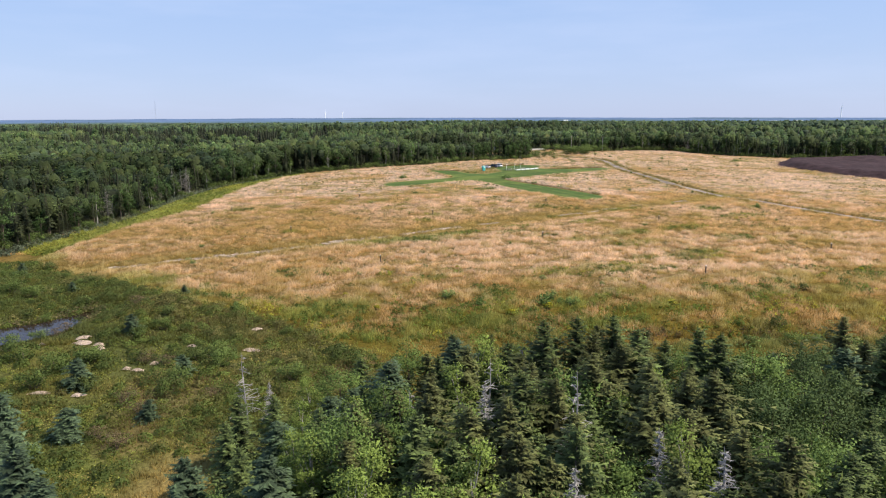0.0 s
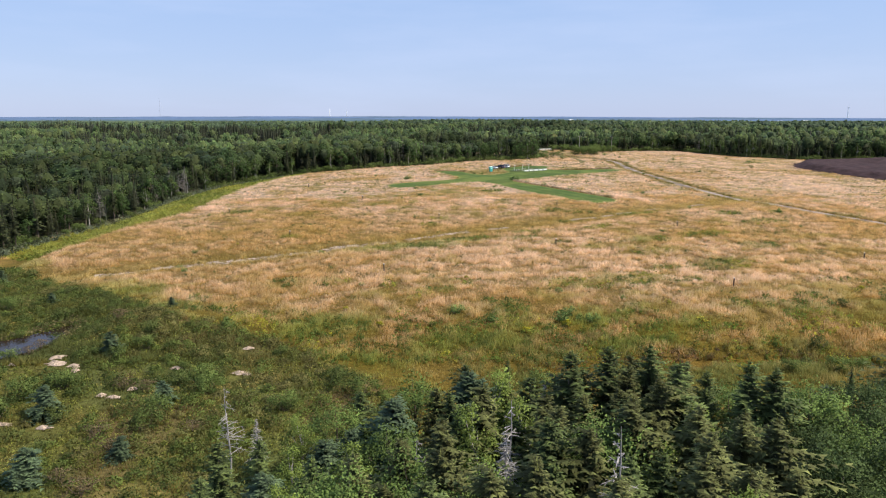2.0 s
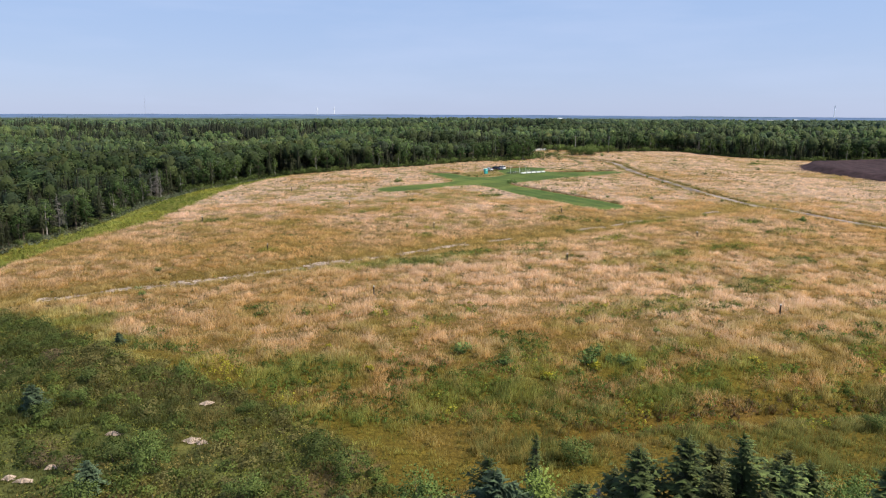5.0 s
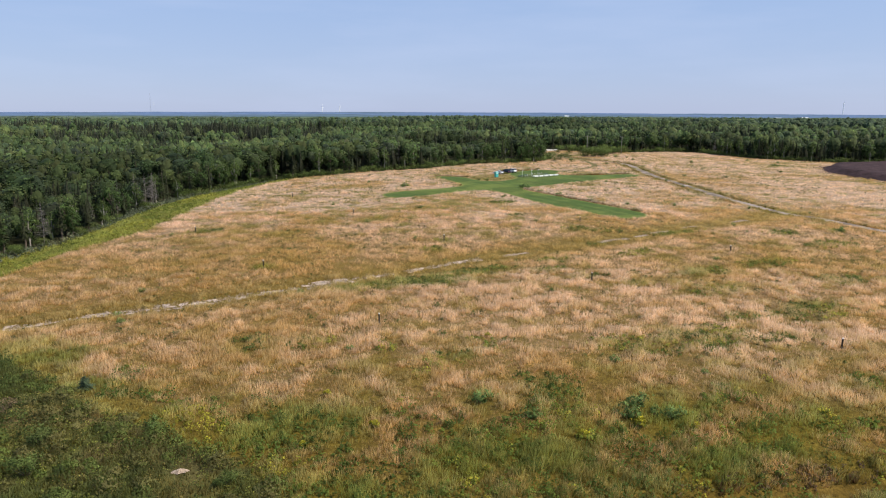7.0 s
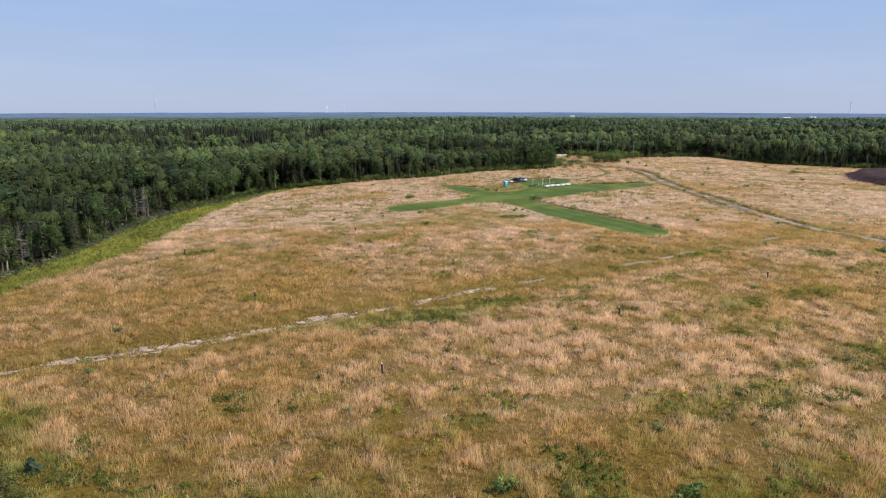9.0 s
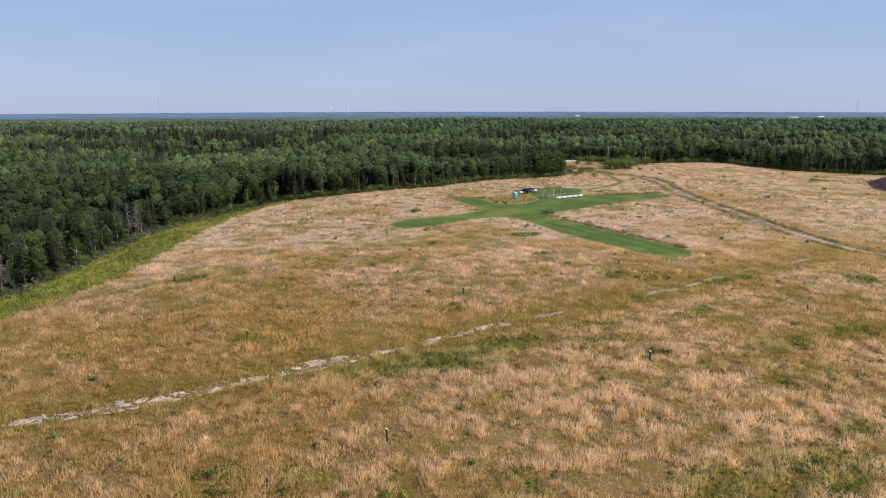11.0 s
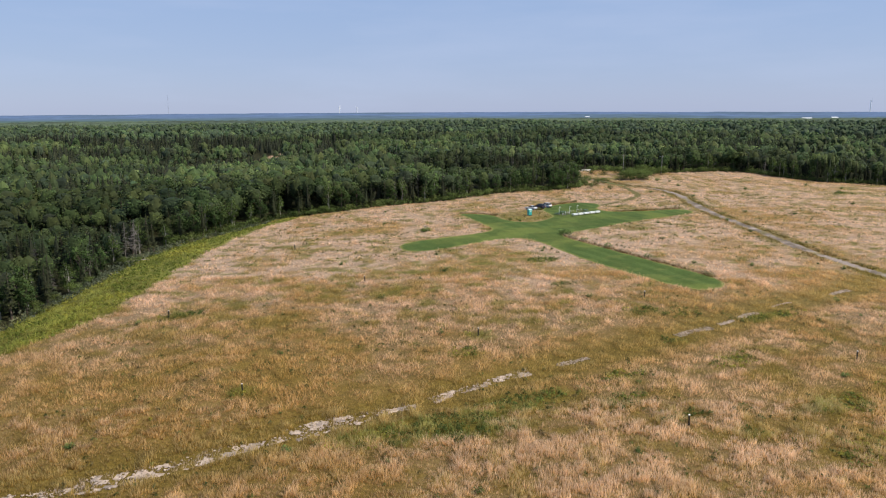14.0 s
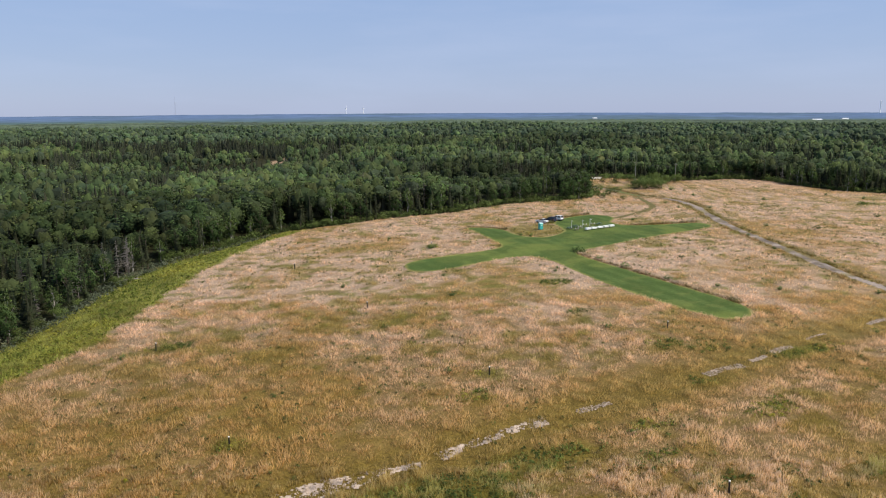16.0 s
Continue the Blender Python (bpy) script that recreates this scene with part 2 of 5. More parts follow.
    low = mix(low, (0.15, 0.105, 0.045), sm(.58, .75, fbm(x, y, 13, 41)) * .8) * .8
    low = mix(low, (0.20, 0.145, 0.05), np.exp(-((x + 22.5) / 3.6) ** 2 - ((y - 57) / 9) ** 2))
    low = mix(low, LUSH, np.exp(-((x + 31) / 4) ** 2 - ((y - 56) / 9) ** 2) * .5)
    c = mix(c, low, sc)
    c = mix(c, (0.085, 0.048, 0.032), sm(1.7, .8, seg_dist(x, y, DITCH)[0] + 1.2 * (fine - .5)) * .9)
    pit = ((x - 25.5) / 9) ** 2 + ((y - 312) / 11) ** 2 + 1.2 * (mid - .5)
    c = mix(c, OLIVE, sm(1.25, .7, pit) * .75)
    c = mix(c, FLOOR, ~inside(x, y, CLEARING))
    for gx, gy, a, b in STAND_GAPS:
        c = mix(c, DRY, (((x - gx) / a) ** 2 + ((y - gy) / b) ** 2 < 1.05) * .9)
    c = mix(c, SOIL, inside(x + 6 * (mid - .5), y + 6 * (fine - .5), PEAT))
    return c * (0.80 + 0.40 * fine[..., None])


# ---- materials ----
def material(name, build):
    m = bpy.data.materials.new(name)
    m.use_nodes = True
    nt = m.node_tree
    b = nt.nodes["Principled BSDF"]
    build(nt, b)
    return m


def node(nt, kind, **values):
    n = nt.nodes.new(kind)
    for key, value in values.items():
        if key in n.inputs:
            n.inputs[key].default_value = value
    return n


def noise_node(nt, scale, detail=4, rough=.6):
    co = nt.nodes.new("ShaderNodeNewGeometry")
    n = node(nt, "ShaderNodeTexNoise", Scale=scale, Detail=detail, Roughness=rough)
    nt.links.new(co.outputs["Position"], n.inputs["Vector"])
    return n.outputs["Fac"]


def scaled(nt, fac, low, high):
    r = node(nt, "ShaderNodeMapRange")
    r.inputs["From Min"].default_value, r.inputs["From Max"].default_value = .3, .7
    r.inputs["To Min"].default_value, r.inputs["To Max"].default_value = low, high
    nt.links.new(fac, r.inputs["Value"])
    return r.outputs["Result"]


def times(nt, colour, fac):
    m = nt.nodes.new("ShaderNodeVectorMath")
    m.operation = "SCALE"
    nt.links.new(colour, m.inputs[0])
    nt.links.new(fac, m.inputs["Scale"])
    return m.outputs[0]


def bump(nt, b, fac, distance, strength=.6):
    n = node(nt, "ShaderNodeBump", Strength=strength, Distance=distance)
    nt.links.new(fac, n.inputs["Height"])
    nt.links.new(n.outputs[0], b.inputs["Normal"])


def from_attribute(spread, scale, rough=.9, relief=.15, relief_scale=None):
    """A matte surface in the colours that the mesh carries, with grain at two scales."""
    def build(nt, b):
        at = nt.nodes.new("ShaderNodeAttribute")
        at.attribute_name = "col"
        c = times(nt, at.outputs["Color"], scaled(nt, noise_node(nt, scale), 1 - spread, 1 + spread))
        c = times(nt, c, scaled(nt, noise_node(nt, scale / 9, 3), 1 - spread / 2, 1 + spread / 2))
        nt.links.new(c, b.inputs["Base Color"])
        b.inputs["Roughness"].default_value = rough
        b.inputs["Specular IOR Level"].default_value = .06
        bump(nt, b, noise_node(nt, relief_scale or scale, 6), relief)
    return build


def leafy(translucent=.3, object_spread=.0, spread=.25, scale=.9):
    """Leaves and blades: the mesh's own colours, some light passing through."""
    def build(nt, b):
        at = nt.nodes.new("ShaderNodeAttribute")
        at.attribute_name = "col"
        c = times(nt, at.outputs["Color"], scaled(nt, noise_node(nt, scale, 3), 1 - spread, 1 + spread))
        if object_spread:
            info = nt.nodes.new("ShaderNodeObjectInfo")
            r = node(nt, "ShaderNodeMapRange")
            r.inputs["To Min"].default_value, r.inputs["To Max"].default_value = 1 - object_spread, 1 + object_spread
            nt.links.new(info.outputs["Random"], r.inputs["Value"])
            c = times(nt, c, r.outputs["Result"])
        b.inputs["Roughness"].default_value = .8
        b.inputs["Specular IOR Level"].default_value = .12
        nt.links.new(c, b.inputs["Base Color"])
        tr = nt.nodes.new("ShaderNodeBsdfTranslucent")
        nt.links.new(c, tr.inputs["Color"])

        ms = node(nt, "ShaderNodeMixShader", Fac=translucent)
        nt.links.new(b.outputs[0], ms.inputs[1])
        nt.links.new(tr.outputs[0], ms.inputs[2])
        nt.links.new(ms.outputs[0], nt.nodes["Material Output"].inputs["Surface"])
    return build


def plain(colour, rough=.5, metal=0.0, spread=.12, scale=3.0, relief=0.0):
    def build(nt, b):
        rgb = node(nt, "ShaderNodeRGB")
        rgb.outputs[0].default_value = (*colour, 1)
        c = times(nt, rgb.outputs[0], scaled(nt, noise_node(nt, scale), 1 - spread, 1 + spread))
        c = times(nt, c, scaled(nt, noise_node(nt, scale * 8, 3), 1 - spread / 2, 1 + spread / 2))
        nt.links.new(c, b.inputs["Base Color"])
        b.inputs["Roughness"].default_value, b.inputs["Metallic"].default_value = rough, metal
        b.inputs["Specular IOR Level"].default_value = .1 if rough > .8 else .5
        if relief:
            bump(nt, b, noise_node(nt, scale * 4, 5), relief)
    return build


M_GROUND = material("dry_meadow_ground", from_attribute(.46, 3.0, .95, .35, 2.4))
M_GRASS = material("grass_blades", leafy(.46, 0, .16, 1.1))
M_LEAF = material("foliage", leafy(.24, .22, .2, .8))
M_FOREST = material("forest_foliage", leafy(.14, 0, .2, .35))
M_TURF = material("mown_turf", from_attribute(.16, 1.5, .9, .04, 14))
M_GRAVEL = material("gravel", from_attribute(.30, 2.5, .95, .12, 5))
M_STONE = material("pale_stone", plain((.38, .30, .235), .95, 0, .3, 3, .04))
M_SAND = material("bare_sand", plain((.36, .275, .21), .95, 0, .4, 2.4, .15))
M_BARK = material("bark", plain((.115, .09, .07), .95, 0, .35, 4, .03))
M_SNAG = material("dull_dead_wood", plain((.17, .152, .138), .92, 0, .25, 5, .01))
M_BIRCH = material("pale_bark", plain((.33, .30, .27), .9, 0, .3, 4, .02))
M_DEAD = material("weathered_dead_wood", plain((.29, .268, .25), .9, 0, .25, 5, .01))


def build_water(nt, b):
    b.inputs["Base Color"].default_value = (.018, .011, .009, 1)
    b.inputs["Specular IOR Level"].default_value = .35
    b.inputs["IOR"].default_value = 1.33
    b.inputs["Roughness"].default_value = .06
    bump(nt, b, noise_node(nt, 3.0, 3), .01, .3)


M_WATER = material("still_dark_water", build_water)
M_PEAT = material("dark_peat", plain((.040, .024, .025), .97, 0, .5, .25, .5))
M_BLACK = material("black_plastic_pipe", plain((.012, .012, .013), .45, 0, .2, 6))
M_WHITE = material("white_paint", plain((.80, .80, .78), .45, 0, .05, 2))
M_TEAL = material("teal_plastic", plain((.05, .42, .38), .45, 0, .1, 2))
M_PALETEAL = material("pale_roof_plastic", plain((.45, .70, .68), .45, 0, .08, 2))
M_SILVER = material("silver_car_paint", plain((.68, .70, .72), .3, .1, .05, 2))
M_NAVY = material("dark_blue_car_paint", plain((.02, .025, .045), .25, .3, .05, 2))
M_CARWHITE = material("white_car_paint", plain((.72, .72, .72), .25, 0, .05, 2))
M_GLASS = material("dark_car_glass", plain((.012, .014, .016), .08, 0, .05, 2))
M_TYRE = material("tyre_rubber", plain((.02, .02, .02), .9, 0, .1, 8))
M_METAL = material("galvanised_metal", plain((.42, .43, .44), .45, .8, .12, 5))
M_GREYWOOD = material("grey_timber", plain((.19, .17, .14), .85, 0, .25, 5, .01))
M_DARKGREEN = material("dark_green_paint", plain((.05, .09, .06), .6, 0, .15, 3))
M_RED = material("red_lamp_plastic", plain((.4, .02, .02), .35, 0, .1, 4))


# ---- mesh helpers ----
def mesh_from(name, verts, tris, cols=None, mats=(), smooth=False, normals=None):
    """A mesh from arrays of places and triangles (or quads), with a colour and a normal for each vertex."""
    verts, tris = np.asarray(verts, np.float32), np.asarray(tris, np.int32)
    k = tris.shape[1]
    me = bpy.data.meshes.new(name)
    me.vertices.add(len(verts))
    me.vertices.foreach_set("co", verts.ravel())
    me.loops.add(tris.size)
    me.loops.foreach_set("vertex_index", tris.ravel())
    me.polygons.add(len(tris))
    me.polygons.foreach_set("loop_start", np.arange(0, tris.size, k, dtype=np.int32))
    me.polygons.foreach_set("use_smooth", np.full(len(tris), smooth))
    if cols is not None:
        rgba = np.ones((len(verts), 4), np.float32)
        rgba[:, :3] = cols
        me.attributes.new("col", "FLOAT_COLOR", "POINT").data.foreach_set("color", rgba.ravel())
    for m in mats:
        me.materials.append(m)
    me.update(calc_edges=True)
    if normals is not None:
        me.attributes.new("custom_normal", "FLOAT_VECTOR", "POINT").data.foreach_set("vector", np.asarray(normals, np.float32).ravel())
    return me


def soften(tris, cols, out, keep=.4):
    """Turns each leaf towards the outside of its crown, and gives it a normal between its own and the crown's."""
    out = out / (np.linalg.norm(out, axis=1, keepdims=True) + 1e-9)
    g = np.cross(tris[:, 1] - tris[:, 0], tris[:, 2] - tris[:, 0])
    g = g / (np.linalg.norm(g, axis=1, keepdims=True) + 1e-12)
    back = (g * out).sum(1) < 0
    tris, cols = tris.copy(), cols.copy()
    tris[back], cols[back] = tris[back][:, [0, 2, 1]], cols[back][:, [0, 2, 1]]
    g[back] *= -1
    n = out * (1 - keep) + g * keep
    n /= np.linalg.norm(n, axis=1, keepdims=True) + 1e-9
    return tris, cols, np.repeat(n[:, None], 3, 1)


def soup(name, tris, cols, normals, mat):
    v = tris.reshape(-1, 3)
    return mesh_from(name, v, np.arange(len(v)).reshape(-1, 3), cols.reshape(-1, 3), [mat], True, normals.reshape(-1, 3))


def from_axis(tris, up=.6):
    """Directions away from an upright stem."""
    c = tris.mean(1)
    flat = c[:, :2] / (np.linalg.norm(c[:, :2], axis=1, keepdims=True) + 1e-6)
    return np.concatenate([flat * .8, np.full((len(c), 1), up)], 1)


def part(name, bm, mat, parent, label=""):
    """One mesh object under a thing or a part, from a bmesh or a mesh."""
    if isinstance(bm, bmesh.types.BMesh):
        me = bpy.data.meshes.new(name)
        bm.to_mesh(me)
        bm.free()
        me.materials.append(mat)
    else:
        me = bm
    ob = new(name, me)
    ob.parent = parent
    return tagged(ob, label)


def thing(name, m, label, category, group="", kind=""):
    ob = new(name)
    ob.matrix_world = m
    return tagged(ob, label, category, group, kind)


def box(bm, x0, y0, z0, x1, y1, z1, bevel=0.0):
    made = bmesh.ops.create_cube(bm, size=1)["verts"]
    for v in made:
        v.co = Vector(((x0 + x1) / 2 + v.co.x * (x1 - x0), (y0 + y1) / 2 + v.co.y * (y1 - y0), (z0 + z1) / 2 + v.co.z * (z1 - z0)))
    if bevel:
        edges = list({e for v in made for e in v.link_edges})
        bmesh.ops.bevel(bm, geom=edges, offset=bevel, segments=2, affect="EDGES", profile=.6)
    return bm


def boxed(*dims, bevel=0.0):
    return box(bmesh.new(), *dims, bevel=bevel)


def tube(bm, a, b, ra, rb, sides=8, caps=True):
    """A tapered round bar from a to b."""
    a, b = Vector(a), Vector(b)
    q = (b - a).to_track_quat("Z", "Y")
    rings = [[bm.verts.new(p + q @ Vector((r * math.cos(t), r * math.sin(t), 0))) for t in (2 * math.pi * i / sides for i in range(sides))] for p, r in ((a, ra), (b, rb))]
    for i in range(sides):
        j = (i + 1) % sides
        bm.faces.new((rings[0][i], rings[0][j], rings[1][j], rings[1][i]))
    if caps:
        bm.faces.new(rings[0][::-1])
        bm.faces.new(rings[1])
    return bm


def lattice(xs, ys):
    gx, gy = np.meshgrid(xs, ys)
    n, m = len(xs), len(ys)
    i = (np.arange(m - 1)[:, None] * n + np.arange(n - 1)).ravel()
    return gx.ravel(), gy.ravel(), np.stack([i, i + 1, i + n + 1, i + n], 1)


def patch(name, poly, step, lift, colour, mat, label, category, ragged=0.0):
    """A sheet that follows the land inside an outline."""
    px, py = zip(*poly)
    x, y, quads = lattice(np.arange(min(px) - step, max(px) + 2 * step, step), np.arange(min(py) - step, max(py) + 2 * step, step))
    cx, cy = x[quads].mean(1), y[quads].mean(1)
    keep = inside(cx, cy, poly) & (fbm(cx, cy, 1.1, 15) >= ragged)
    quads = quads[keep]
    used, quads = np.unique(quads, return_inverse=True)
    x, y = x[used], y[used]
    me = mesh_from(name, np.stack([x, y, height(x, y) + lift], 1), quads.reshape(-1, 4), colour(x, y), [mat], True)
    return tagged(new(name, me), label, category, kind="structure")


def band(line, width, wobble=0.0, seed=0):
    """The outline of a path of that width along a line."""
    pts = rounded(line, 2, closed=False)
    left, right = [], []
    for i, p in enumerate(pts):
        a, b = pts[max(i - 1, 0)], pts[min(i + 1, len(pts) - 1)]
        n = Vector((a[1] - b[1], b[0] - a[0])).normalized()
        w = width / 2 * (1 + wobble * (2 * float(vnoise(p[0], p[1], 6, seed)) - 1))
        left.append((p[0] + n.x * w, p[1] + n.y * w))
        right.append((p[0] - n.x * w, p[1] - n.y * w))
    return left + right[::-1]


# ---- ground ----
def spread_axis(lo, hi, step, far):
    out, s, v = [], step, hi
    while v < far:
        s *= 1.16
        v += s
        out.append(v)
    low, s, v = [], step, lo
    while v > -far:
        s *= 1.16
        v -= s
        low.append(v)
    return np.array(low[::-1] + list(np.arange(lo, hi + step / 2, step)) + out)


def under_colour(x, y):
    """The soil and low green growth between the dry stems, with shade painted in."""
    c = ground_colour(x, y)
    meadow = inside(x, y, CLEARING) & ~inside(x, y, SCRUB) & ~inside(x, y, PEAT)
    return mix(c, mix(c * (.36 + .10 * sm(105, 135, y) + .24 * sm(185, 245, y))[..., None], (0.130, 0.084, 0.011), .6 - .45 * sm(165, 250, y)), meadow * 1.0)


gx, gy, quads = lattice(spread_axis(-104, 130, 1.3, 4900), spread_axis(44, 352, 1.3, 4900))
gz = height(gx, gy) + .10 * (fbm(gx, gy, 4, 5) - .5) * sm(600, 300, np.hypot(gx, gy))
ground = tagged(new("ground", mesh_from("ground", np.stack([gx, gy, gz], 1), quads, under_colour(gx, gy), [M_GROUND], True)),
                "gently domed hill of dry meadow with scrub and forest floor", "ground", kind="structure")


def turf_colour(x, y):
    stripe = sm(.2, .8, .5 + .5 * np.sin((x * .89 + y * .46 + 1.2 * fbm(x, y, 8, 6)) * 2 * math.pi / 4.4))
    c = mix(np.ones(x.shape + (3,)) * TURF, (0.086, 0.122, 0.034), stripe * .5)
    c = mix(c, (0.125, 0.150, 0.035), sm(.45, .72, fbm(x, y, 12, 7)) * .6)
    c = mix(c, (0.155, 0.160, 0.045), sm(.54, .70, fbm(x * .5 + y * .25, y * .9 - x * .45, 3.2, 17)) * .28)
    c = mix(c, (0.044, 0.070, 0.017), sm(.5, .66, fbm(x, y, 7, 18)) * .5)
    edge = seg_dist(x, y, RUNWAY + RUNWAY[:1])[0]
    return mix(c, (0.24, 0.215, 0.07), sm(.9, .2, edge + 1.2 * (fbm(x, y, 2, 8) - .5)) * .7)


patch("runway", RUNWAY, .45, .05, turf_colour, M_TURF, "crossed mown green turf runways cut into dry meadow", "runway")


def gravel_colour(x, y):
    c = mix(np.ones(x.shape + (3,)) * (0.27, 0.222, 0.19), (0.14, 0.112, 0.09), sm(.35, .65, fbm(x, y, 3, 9)))
    c = mix(c, OLIVE, sm(.57, .70, fbm(x, y, 3, 13)) * .45)
    return mix(c, (0.11, 0.12, 0.032), sm(386, 391, y) * sm(414, 406, y) * .8)


ROAD_BAND, TRACK_BAND = band(ROAD, 3.0, .35, 2), band(TRACK, 2.7, .3, 3)
patch("gravel_road", ROAD_BAND, .6, .06, gravel_colour, M_GRAVEL, "rutted grey gravel service road crossing the dry field", "road")
patch("mown_track", TRACK_BAND, .6, .055, lambda x, y: mix(turf_colour(x, y), (0.135, 0.105, 0.045), np.full(x.shape, .8)), M_TURF, "mown grass track joining runway and gravel road", "track")

# gravel showing in the wet line
RILLS = [band([(-62, 138.5), (-57, 140.2), (-52, 144), (-47, 145), (-43, 147.2)], 2.4, .8, 4), band([(-44, 147), (-39.5, 148.2), (-35, 150.7), (-29.5, 154.3), (-26, 155.6), (-23, 157.8)], 2.3, .8, 5),
         band([(-22.5, 158), (-19, 160.6), (-15.5, 161.8), (-11, 164.6), (-7, 166)], 2.8, .8, 6), band([(-5.2, 167.6), (-2, 170.4), (1.7, 172.4), (5, 175.2), (9.4, 177.2)], 3.0, .8, 7),
         band([(37, 193), (40, 195.2), (44.5, 197)], 1.3, .9, 8), band([(14, 180), (16.5, 181.2), (19.5, 183)], .9, .9, 12), band([(46.5, 199), (48, 199.6), (50, 201.2)], 1.0, .9, 13), band([(51.5, 202.5), (54, 204.6), (56.5, 205.6)], 1.0, .9, 14), band([(61, 209.5), (63.5, 211.4), (66, 212.5)], .9, .9, 10), band([(77, 218), (80, 220.2), (83, 221.6)], .9, .9, 11)]
for rill in RILLS:
    patch("gravel_channel", rill, .3, .07, lambda x, y: mix(np.ones(x.shape + (3,)) * GRAVEL, (0.22, 0.18, 0.15), sm(.4, .7, fbm(x, y, 1.2, 9))), M_GRAVEL, "pale gravel lying bare in a shallow drainage channel", "gravel", .52)

rng = np.random.default_rng(5)


def lump(rx, ry, rz, seed, sides=7):
    """A worn stone, half sunk."""
    bm = bmesh.new()
    bmesh.ops.create_icosphere(bm, subdivisions=1, radius=1)
    r = random.Random(seed)
    for v in bm.verts:
        k = r.uniform(.75, 1.2)
        v.co = Vector((v.co.x * rx * k, v.co.y * ry * k, v.co.z * rz * k))
    return bm


def stones_along(bands, count, lo, hi, seed):
    """Many loose stones in one mesh, inside the given outlines."""
    bm = lump(1, 1, .6, 3)
    base_v = np.array([v.co[:] for v in bm.verts])
    base_f = np.array([[v.index for v in f.verts] for f in bm.faces])
    bm.free()
    r = np.random.default_rng(seed)
    vs, fs, n = [], [], 0
    for poly in bands:
        px, py = zip(*poly)
        x, y = r.uniform(min(px), max(px), count * 6), r.uniform(min(py), max(py), count * 6)
        ok = inside(x, y, poly)
        x, y = x[ok][:count], y[ok][:count]
        for a, b, z in zip(x, y, height(x, y)):
            s = r.uniform(lo, hi) * r.uniform(.6, 1.3)
            t = r.uniform(0, 6.28)
            rot = np.array([[math.cos(t), -math.sin(t), 0], [math.sin(t), math.cos(t), 0], [0, 0, 1]])
            vs.append((base_v * s * r.uniform(.7, 1.3, 3)) @ rot.T + (a, b, z + .08 + s * .2))
            fs.append(base_f + n)
            n += len(base_v)
    return np.concatenate(vs), np.concatenate(fs)


v, f = stones_along(RILLS, 170, .05, .17, 8)
tagged(new("channel_stones", mesh_from("channel_stones", v, f, None, [M_STONE])), "loose pale stones along the drainage channel", "stones", kind="stuff")

# ---- pond ----
px, py = zip(*POND)
bm = bmesh.new()
bm.faces.new([bm.verts.new((x * 1.0, y, -1.32)) for x, y in [(cx + (x - cx) * 1.03, cy + (y - cy) * 1.08) for cx, cy in [(-66, 98)] for x, y in POND]])
bmesh.ops.triangulate(bm, faces=bm.faces)
me = bpy.data.meshes.new("pond")
bm.to_mesh(me)
bm.free()
me.materials.append(M_WATER)
tagged(new("pond", me), "still dark pond water among reeds and scrub", "pond", kind="structure")

# ---- peat stockpile ----
def peat_height(x, y):
    d = seg_dist(x, y, PEAT + PEAT[:1])[0]
    return height(x, y) + .15 + sm(0, 6, d) * (1.2 + 1.8 * fbm(x, y, 26, 51) + .6 * fbm(x, y, 5, 52)) * inside(x, y, PEAT)


x, y, quads = lattice(np.arange(168, 304, 2.0), np.arange(250, 416, 2.0))
keep = inside(x[quads].mean(1), y[quads].mean(1), PEAT)
used, q = np.unique(quads[keep], return_inverse=True)
x, y = x[used], y[used]
tagged(new("peat_stockpile", mesh_from("peat_stockpile", np.stack([x, y, peat_height(x, y)], 1), q.reshape(-1, 4), None, [M_PEAT], True)),
       "broad heap of dark purplish brown peat soil", "soil heap", kind="structure")


# ---- grass ----
def off_limits(x, y):
    hit = inside(x, y, RUNWAY) | inside(x, y, ROAD_BAND) | inside(x, y, TRACK_BAND) | inside(x, y, POND) | inside(x, y, PEAT)
    for rill in RILLS:
        hit |= inside(x, y, rill)
    return hit | ~inside(x, y, CLEARING)


def tufts(name, x0, x1, y0, y1, per_m2, tall, wide, blades, seed, label, tint=None, where=None, free=False, flat=0.0, even=0.0):
    """Tufts of leaning blades, each blade one long triangle, in the colours of the ground below."""
    r = np.random.default_rng(seed)
    n = int((x1 - x0) * (y1 - y0) * per_m2)
    x, y = r.uniform(x0, x1, n), r.uniform(y0, y1, n)
    ok = np.ones(n, bool) if free else ~off_limits(x, y)
    if where is not None:
        ok &= where(x, y)
    ok &= seg_dist(x, y, DITCH)[0] > .9
    # within sight of the flight line only
    ok &= np.abs(x + 2) < 6 + .665 * y
    ok &= r.uniform(0, 1, n) < .42 + .75 * sm(.36, .60, fbm(x * .9, y, 1.8, 60))
    x, y = x[ok], y[ok]
    clump = fbm(x * .9, y, 1.8, 60)
    tilt_x, tilt_y = ((fbm(x * .9 + .3 * i, y + .3 * (1 - i), 1.8, 60) - clump) / .3 for i in (1, 0))
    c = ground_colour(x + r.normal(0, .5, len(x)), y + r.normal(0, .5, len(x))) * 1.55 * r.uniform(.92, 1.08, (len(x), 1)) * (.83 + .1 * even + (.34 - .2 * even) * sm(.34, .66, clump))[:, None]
    if tint is not None:
        c = mix(c, tint, r.uniform(.3, 1, len(x)))
    h = tall * r.uniform(.6, 1.2, len(x)) * (.6 + .5 * fbm(x, y, 6, 71)) * (.58 + .85 * sm(.3, .7, clump))
    z = height(x, y)
